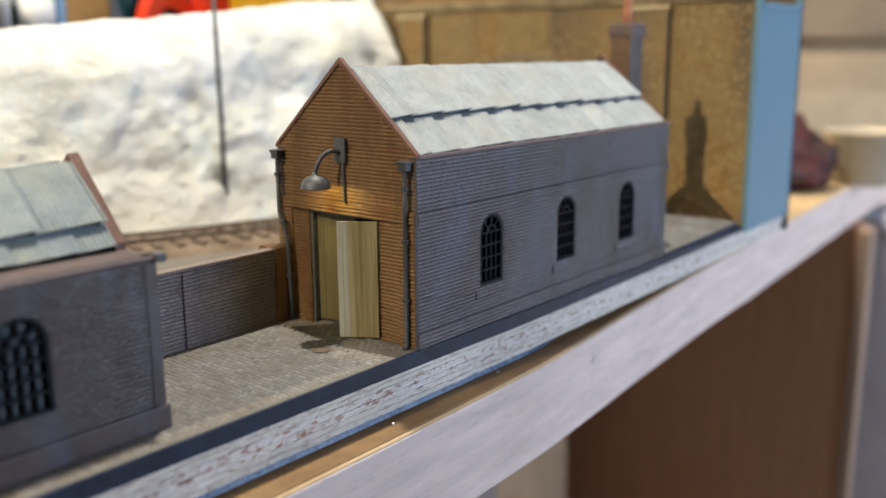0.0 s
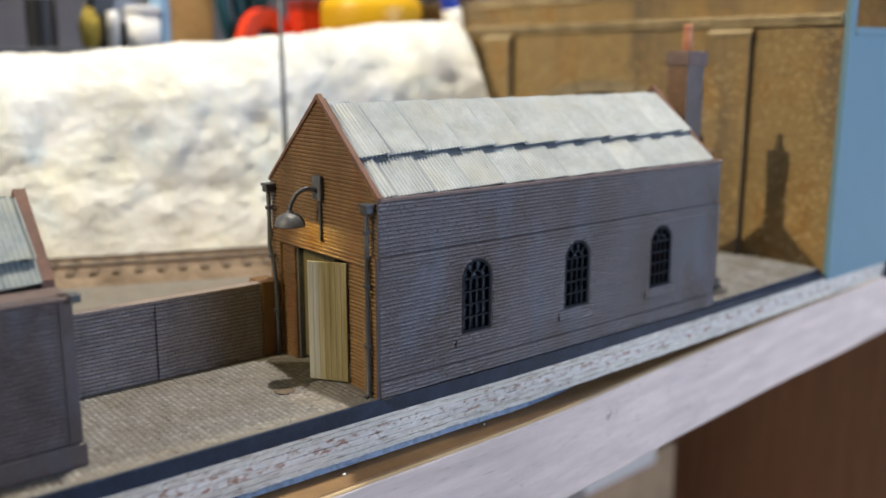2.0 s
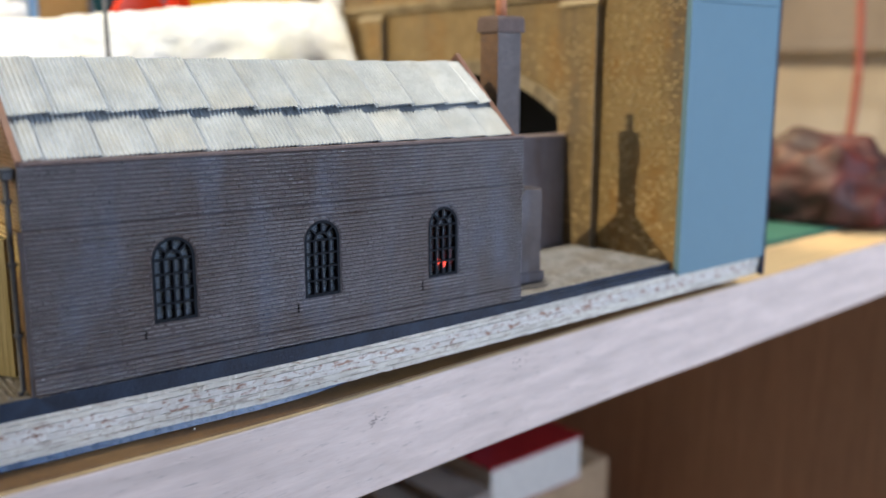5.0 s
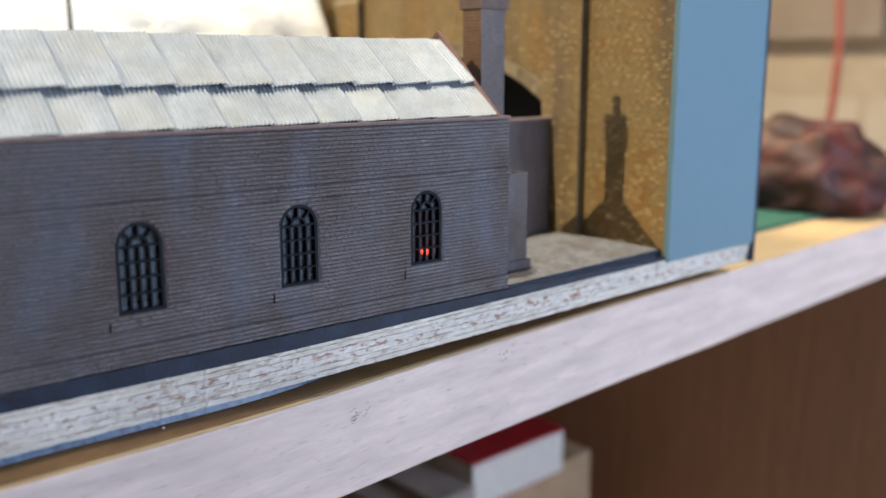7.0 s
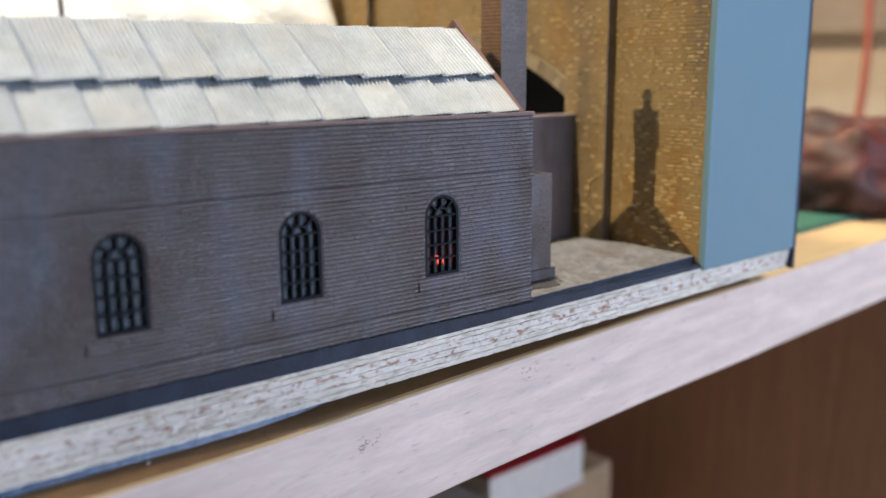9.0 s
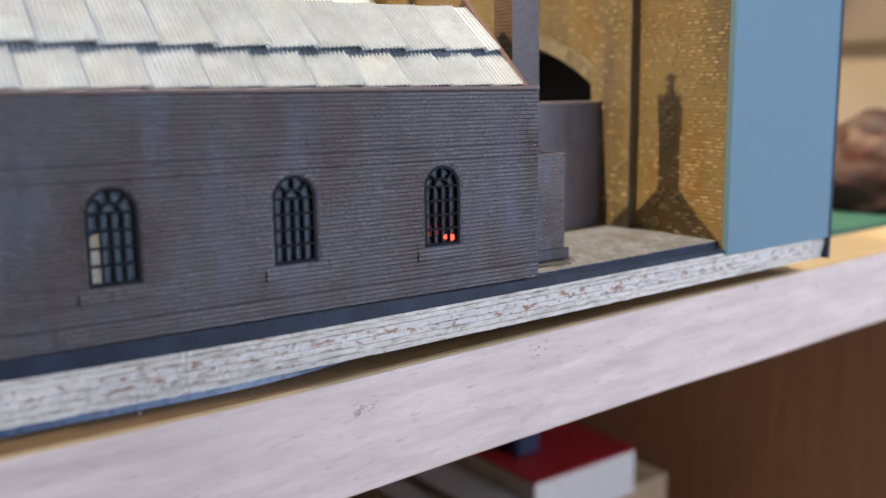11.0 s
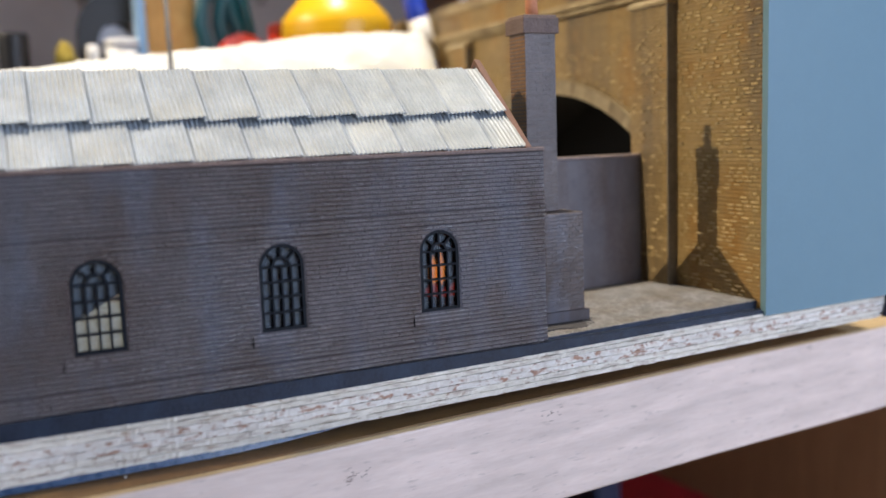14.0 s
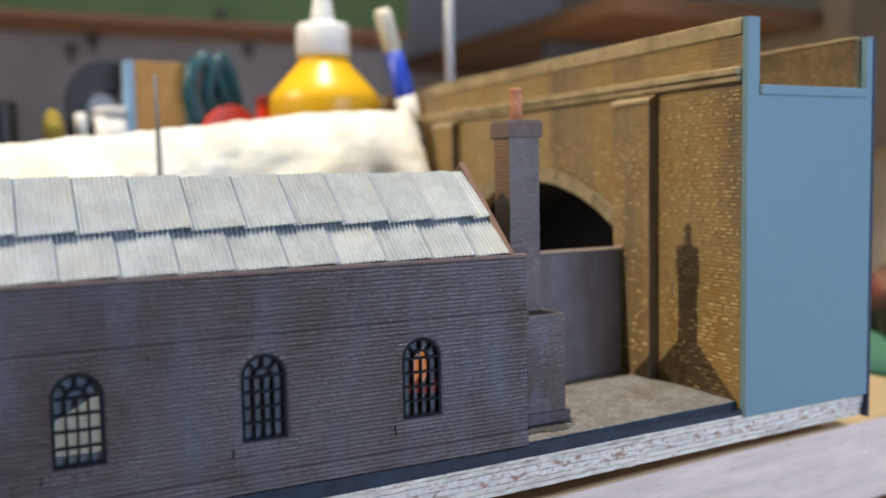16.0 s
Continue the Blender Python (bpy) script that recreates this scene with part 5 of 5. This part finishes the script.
part("lower_trim", box(-955, -846, -500, 500, 249.5, 255.5, 1), BROWN_PANEL, upper, "brown wooden trim")
part("knob", moved(lathe([(0.02, 0), (5, 0), (6, 5), (4, 8), (0.02, 9)], 16), Matrix.Translation((-850, 264, 263)) @ Matrix.Rotation(radians(90), 4, "Y")), IRON, upper)
for hy, hz in ((113, 232), (137, 244), (323, 242)):
    hook = part("wall_hook", join(moved(lathe([(0.02, 0), (7, 0), (7, 3), (0.02, 4)], 14), Matrix.Translation((-959.8, hy, hz)) @ Matrix.Rotation(radians(90), 4, "Y")),
                                  tube([(-956, hy, hz), (-946, hy, hz - 1), (-942, hy, hz - 9), (-946, hy, hz - 16)], 2.2, 8)), IRON, None, "small dark iron hook on the grey-blue wall")
    tagged(hook, "", "hook", "hooks on the wall")
ledge = thing("wall_shelf", "brown wooden wall shelf on a dark bracket", "shelf")
part("shelf_board", box(-955, -470, 540, 795, 219, 237, 1.5), mat("brown_shelf_wood", (0.15, 0.075, 0.036), (0.21, 0.11, 0.055), 0.5, 200, 0.05, stretch=(3, 0.2, 3)), ledge)
part("bracket", box(-640, -628, 560, 790, 165, 218.5, 1.5), IRON, ledge)

# Added grey-brown panel; its colour stands in for the wall's unlit upper part.
unlit_wall = thing("unlit_wall_panel", "grey-brown panel added for the unlit upper wall", "cabinet")
GREY_BROWN = mat("unlit_wall_grey_brown", (0.17, 0.15, 0.14), (0.2, 0.18, 0.165), 0.6, 60, 0.05)
part("cabinet_body", box(-420, 620, 776, 799, 95, 520, 2), GREY_BROWN, unlit_wall)
part("cabinet_edge", box(-420, 620, 772, 775.8, 92, 99, 1), GREY_BROWN, unlit_wall)

# ---- cabinet beyond the cupboard ----
far_cabinet = thing("low_cabinet", "pale blue-grey low cabinet against the wall", "cabinet")
PALE_GREY = mat("pale_blue_grey_paint", (0.6, 0.61, 0.68), (0.66, 0.67, 0.74), 0.6, 60, 0.05)
part("cabinet_body", box(-75, 520, 640, 798, FLOOR_Z, -72, 2), PALE_GREY, far_cabinet)
part("cabinet_top", box(-79, 524, 634, 798, -71.8, -58, 2), PALE_GREY, far_cabinet)

# ---- things beyond the viaduct ----
MAT_GREEN = mat("green_cutting_mat", (0.02, 0.1, 0.075), (0.03, 0.135, 0.1), 0.6, 300, 0.1)
cut = thing("cutting_mat", "green cutting mat lying on the beech top", "cutting mat", TURN_UNIT)
part("mat_sheet", box(-330, -38, 366, 515, ST - 0.3, ST + 2.2, 0.4), MAT_GREEN, cut)
bag = thing("plastic_bag", "crumpled translucent bag holding red packets", "bag", Matrix.Translation((-0.09, 0.47, ST * MM + 0.0025)))
bm = bmesh.new()
bmesh.ops.create_icosphere(bm, subdivisions=5, radius=1)
for v in bm.verts:
    n3 = v.co.normalized()
    k = 1 + 0.16 * noise.noise(n3 * 2.1) + 0.06 * noise.noise(n3 * 4.7) + 0.02 * noise.noise(n3 * 11)
    v.co = Vector((n3.x * 56 * k, n3.y * 38 * k, max(0.0, (n3.z + 0.35)) * 38 * k))
FILM = mat("milky_red_film", (0.028, 0.015, 0.014), (0.048, 0.027, 0.025), 0.55, 60, 0.4, spec=0.25, stain=(0.1, 0.018, 0.015), stain_scale=24, second=(0.05, 0.036, 0.037), second_scale=17)
part("bag_skin", bm, FILM, bag, "milky crumpled film", "", True)
MAROON = plain("maroon_packet", (0.09, 0.02, 0.018), 0.4)
SCARLET = plain("scarlet_packet", (0.3, 0.03, 0.02), 0.4)
for x, y, z, a, paint in ((-26, -6, 14, 24, SCARLET), (-8, 4, 20, -18, MAROON), (14, -4, 11, 8, MAROON), (-16, 10, 26, 40, SCARLET)):
    part("packet", moved(box(-14, 14, -11, 11, -4, 4, 1.5), Matrix.Translation((x, y, z)) @ Matrix.Rotation(radians(a), 4, "Y") @ Matrix.Rotation(radians(a), 4, "Z")), paint, bag, "red packet" if paint == SCARLET else "maroon packet")
tub = thing("plastic_tub", "translucent white plastic tub beside the bag", "tub", Matrix.Translation((-0.028, 0.53, ST * MM)))
part("tub_wall", lathe([(0.02, 0.0), (20, 0.0), (22, 1.5), (28, 36), (29.5, 37.5), (29.5, 39), (27.5, 39), (26.5, 36), (20.5, 3), (0.02, 2.4)], 36), mat("milky_plastic", (0.36, 0.31, 0.24), (0.42, 0.37, 0.29), 0.35, 60, 0.05), tub, "", "", True)
CABLE = plain("red_cable_sheath", (0.22, 0.055, 0.035), 0.5)
cable = thing("hanging_cable", "red-brown cable hanging in front of the wall", "cable")
part("cable_run", tube([(-203 + 5 * math.sin(i * 0.5), 722 - 2 * math.cos(i * 0.4), 420 - i * 22) for i in range(20)], 3.4, 10), CABLE, cable, "", "", True)

# ---- things in the cupboard ----
LS = -329.5
STACK = Matrix.Translation((-0.2, 0.3095, LS * MM)) @ Matrix.Rotation(radians(2.6), 4, "Z")
CARTON = mat("tan_cardboard", (0.42, 0.29, 0.17), (0.52, 0.37, 0.23), 0.8, 200, 0.1)
TAPE = mat("brown_tape", (0.36, 0.24, 0.12), (0.4, 0.27, 0.14), 0.3, 200, 0.05)


def carton(label, m, deep, wide, tall):
    """A closed carton with two top flaps that meet and a taped seam, reaching back from its front edge."""
    ob = thing("carton", label, "carton", m, "cartons on the lower shelf")
    part("carton_body", box(-deep, 0, 0, wide, 0, tall - 1.4, 1.0), CARTON, ob)
    for ya, yb in ((0.3, wide / 2 - 0.4), (wide / 2 + 0.4, wide - 0.3)):
        part("carton_flap", box(0.3 - deep, -0.3, ya, yb, tall - 1.3, tall, 0.4), CARTON, ob)
    part("tape", box(0.5 - deep, -0.5, wide / 2 - 9, wide / 2 + 9, tall + 0.01, tall + 0.15), TAPE, ob, "brown parcel tape")


carton("tan cardboard carton carrying the thick book", STACK @ Matrix.Translation((-0.002, 0.002, 0)), 118, 86, 119)
carton("tan cardboard carton standing beside the book", Matrix.Translation((-0.225, 0.4035, LS * MM)) @ Matrix.Rotation(radians(2.6), 4, "Z"), 90, 50, 113)
BOOK = STACK @ Matrix.Translation((0, 0, 119.3 * MM))
book = thing("thick_book", "thick white-paged book with a dark red cover on a carton", "book", BOOK)
PAGES = mat("book_pages", (0.66, 0.64, 0.6), (0.76, 0.74, 0.7), 0.8, 900, 0.3, stretch=(1, 1, 4))
part("page_block", box(-126, -0.5, 2, 88, 1.6, 31.8, 0.6), PAGES, book, "white block of pages")
COVER = mat("dark_red_cover", (0.3, 0.012, 0.018), (0.36, 0.02, 0.026), 0.45, 300, 0.1)
part("cover_top", box(-128, 0.6, 0, 89, 31.9, 33.8, 0.5), COVER, book)
part("cover_bottom", box(-128, -1.5, 0, 89, 0, 1.5, 0.4), COVER, book)
part("spine", box(-130, -128.1, 0, 89, 0, 33.8, 0.6), COVER, book)
navy_box = thing("ink_bottle", "small dark navy bottle standing on the book", "bottle", BOOK @ Matrix.Translation((0, 0, 33.85 * MM)))
part("bottle_body", box(-52, -30, 14, 34, 0, 32, 4, 3), NAVY, navy_box)
part("stopper", moved(lathe([(0.02, 31.5), (7, 31.5), (7, 42), (0.02, 42)], 20), Matrix.Translation((-41, 24, 0))), BLACK_PL, navy_box)
dark_box = thing("black_box", "small black box lying on the book", "box", BOOK @ Matrix.Translation((0, 0, 33.85 * MM)))
part("box_body", box(-84, -55, 6, 36, 0, 22, 1.0), BLACK_PL, dark_box)
part("box_lid", box(-84.5, -54.5, 5.5, 36.5, 22.1, 26, 0.8), BLACK_PL, dark_box)
GREY_CARD = mat("pale_grey_card", (0.27, 0.235, 0.21), (0.34, 0.3, 0.27), 0.8, 200, 0.1)
for dy, wide, tall in ((-32.5, 31.0, 139.0), (-53.5, 20.0, 132.0)):
    file_box = thing("grey_file_box", "grey card file box standing beside the book", "box", STACK @ Matrix.Translation((0.004, dy * MM, 0)), "grey file boxes")
    part("box_body", box(-150, 0, 0, wide, 0, tall, 1.0), GREY_CARD, file_box)
    part("box_lid", box(-150.6, 0.6, -0.5, wide + 0.5, tall - 14, tall + 1.2, 0.8), GREY_CARD, file_box)

# ---- pieces that can be told apart ----
prng = random.Random(99)
brick_parts(near, "x+", -0.25, 0.35, GREY_PIECE, wall, prng)
gable_wall = [o for o in shed.children if o.name.startswith("front_gable")][0]
RED_PIECE = mat("orange_brown_brick_piece", (0.195, 0.115, 0.046), (0.285, 0.175, 0.078), 0.38, 1400, 0.4, vary=0.07, spec=0.6, **RED_WEAR)
brick_parts(g_near, "y-", 0.25, 0.34, RED_PIECE, gable_wall, prng)
vface = [o for o in viaduct.children if o.name.startswith("face_wall")][0]
brick_parts(v_near, "y-", VY + 0.3, 0.14, STOCK_PIECE, vface, prng)
# Separate bricks carrying the same painted glints.
GLINT_PIECE = mat("glint_pale_brick_piece", (0.42, 0.3, 0.135), (0.55, 0.425, 0.235), 0.3, 900, 0.4, vary=0.25)
brick_parts([(a + 0.5, b - 0.5, c + 0.2, d - 0.28) for a, b, c, d in v_glint], "y-", VY + 0.3, 0.42, GLINT_PIECE, vface, prng)
brick_parts(s_near, "z+", 0.0, 0.15, SETT_PIECE, yard_ground, prng, "sett")
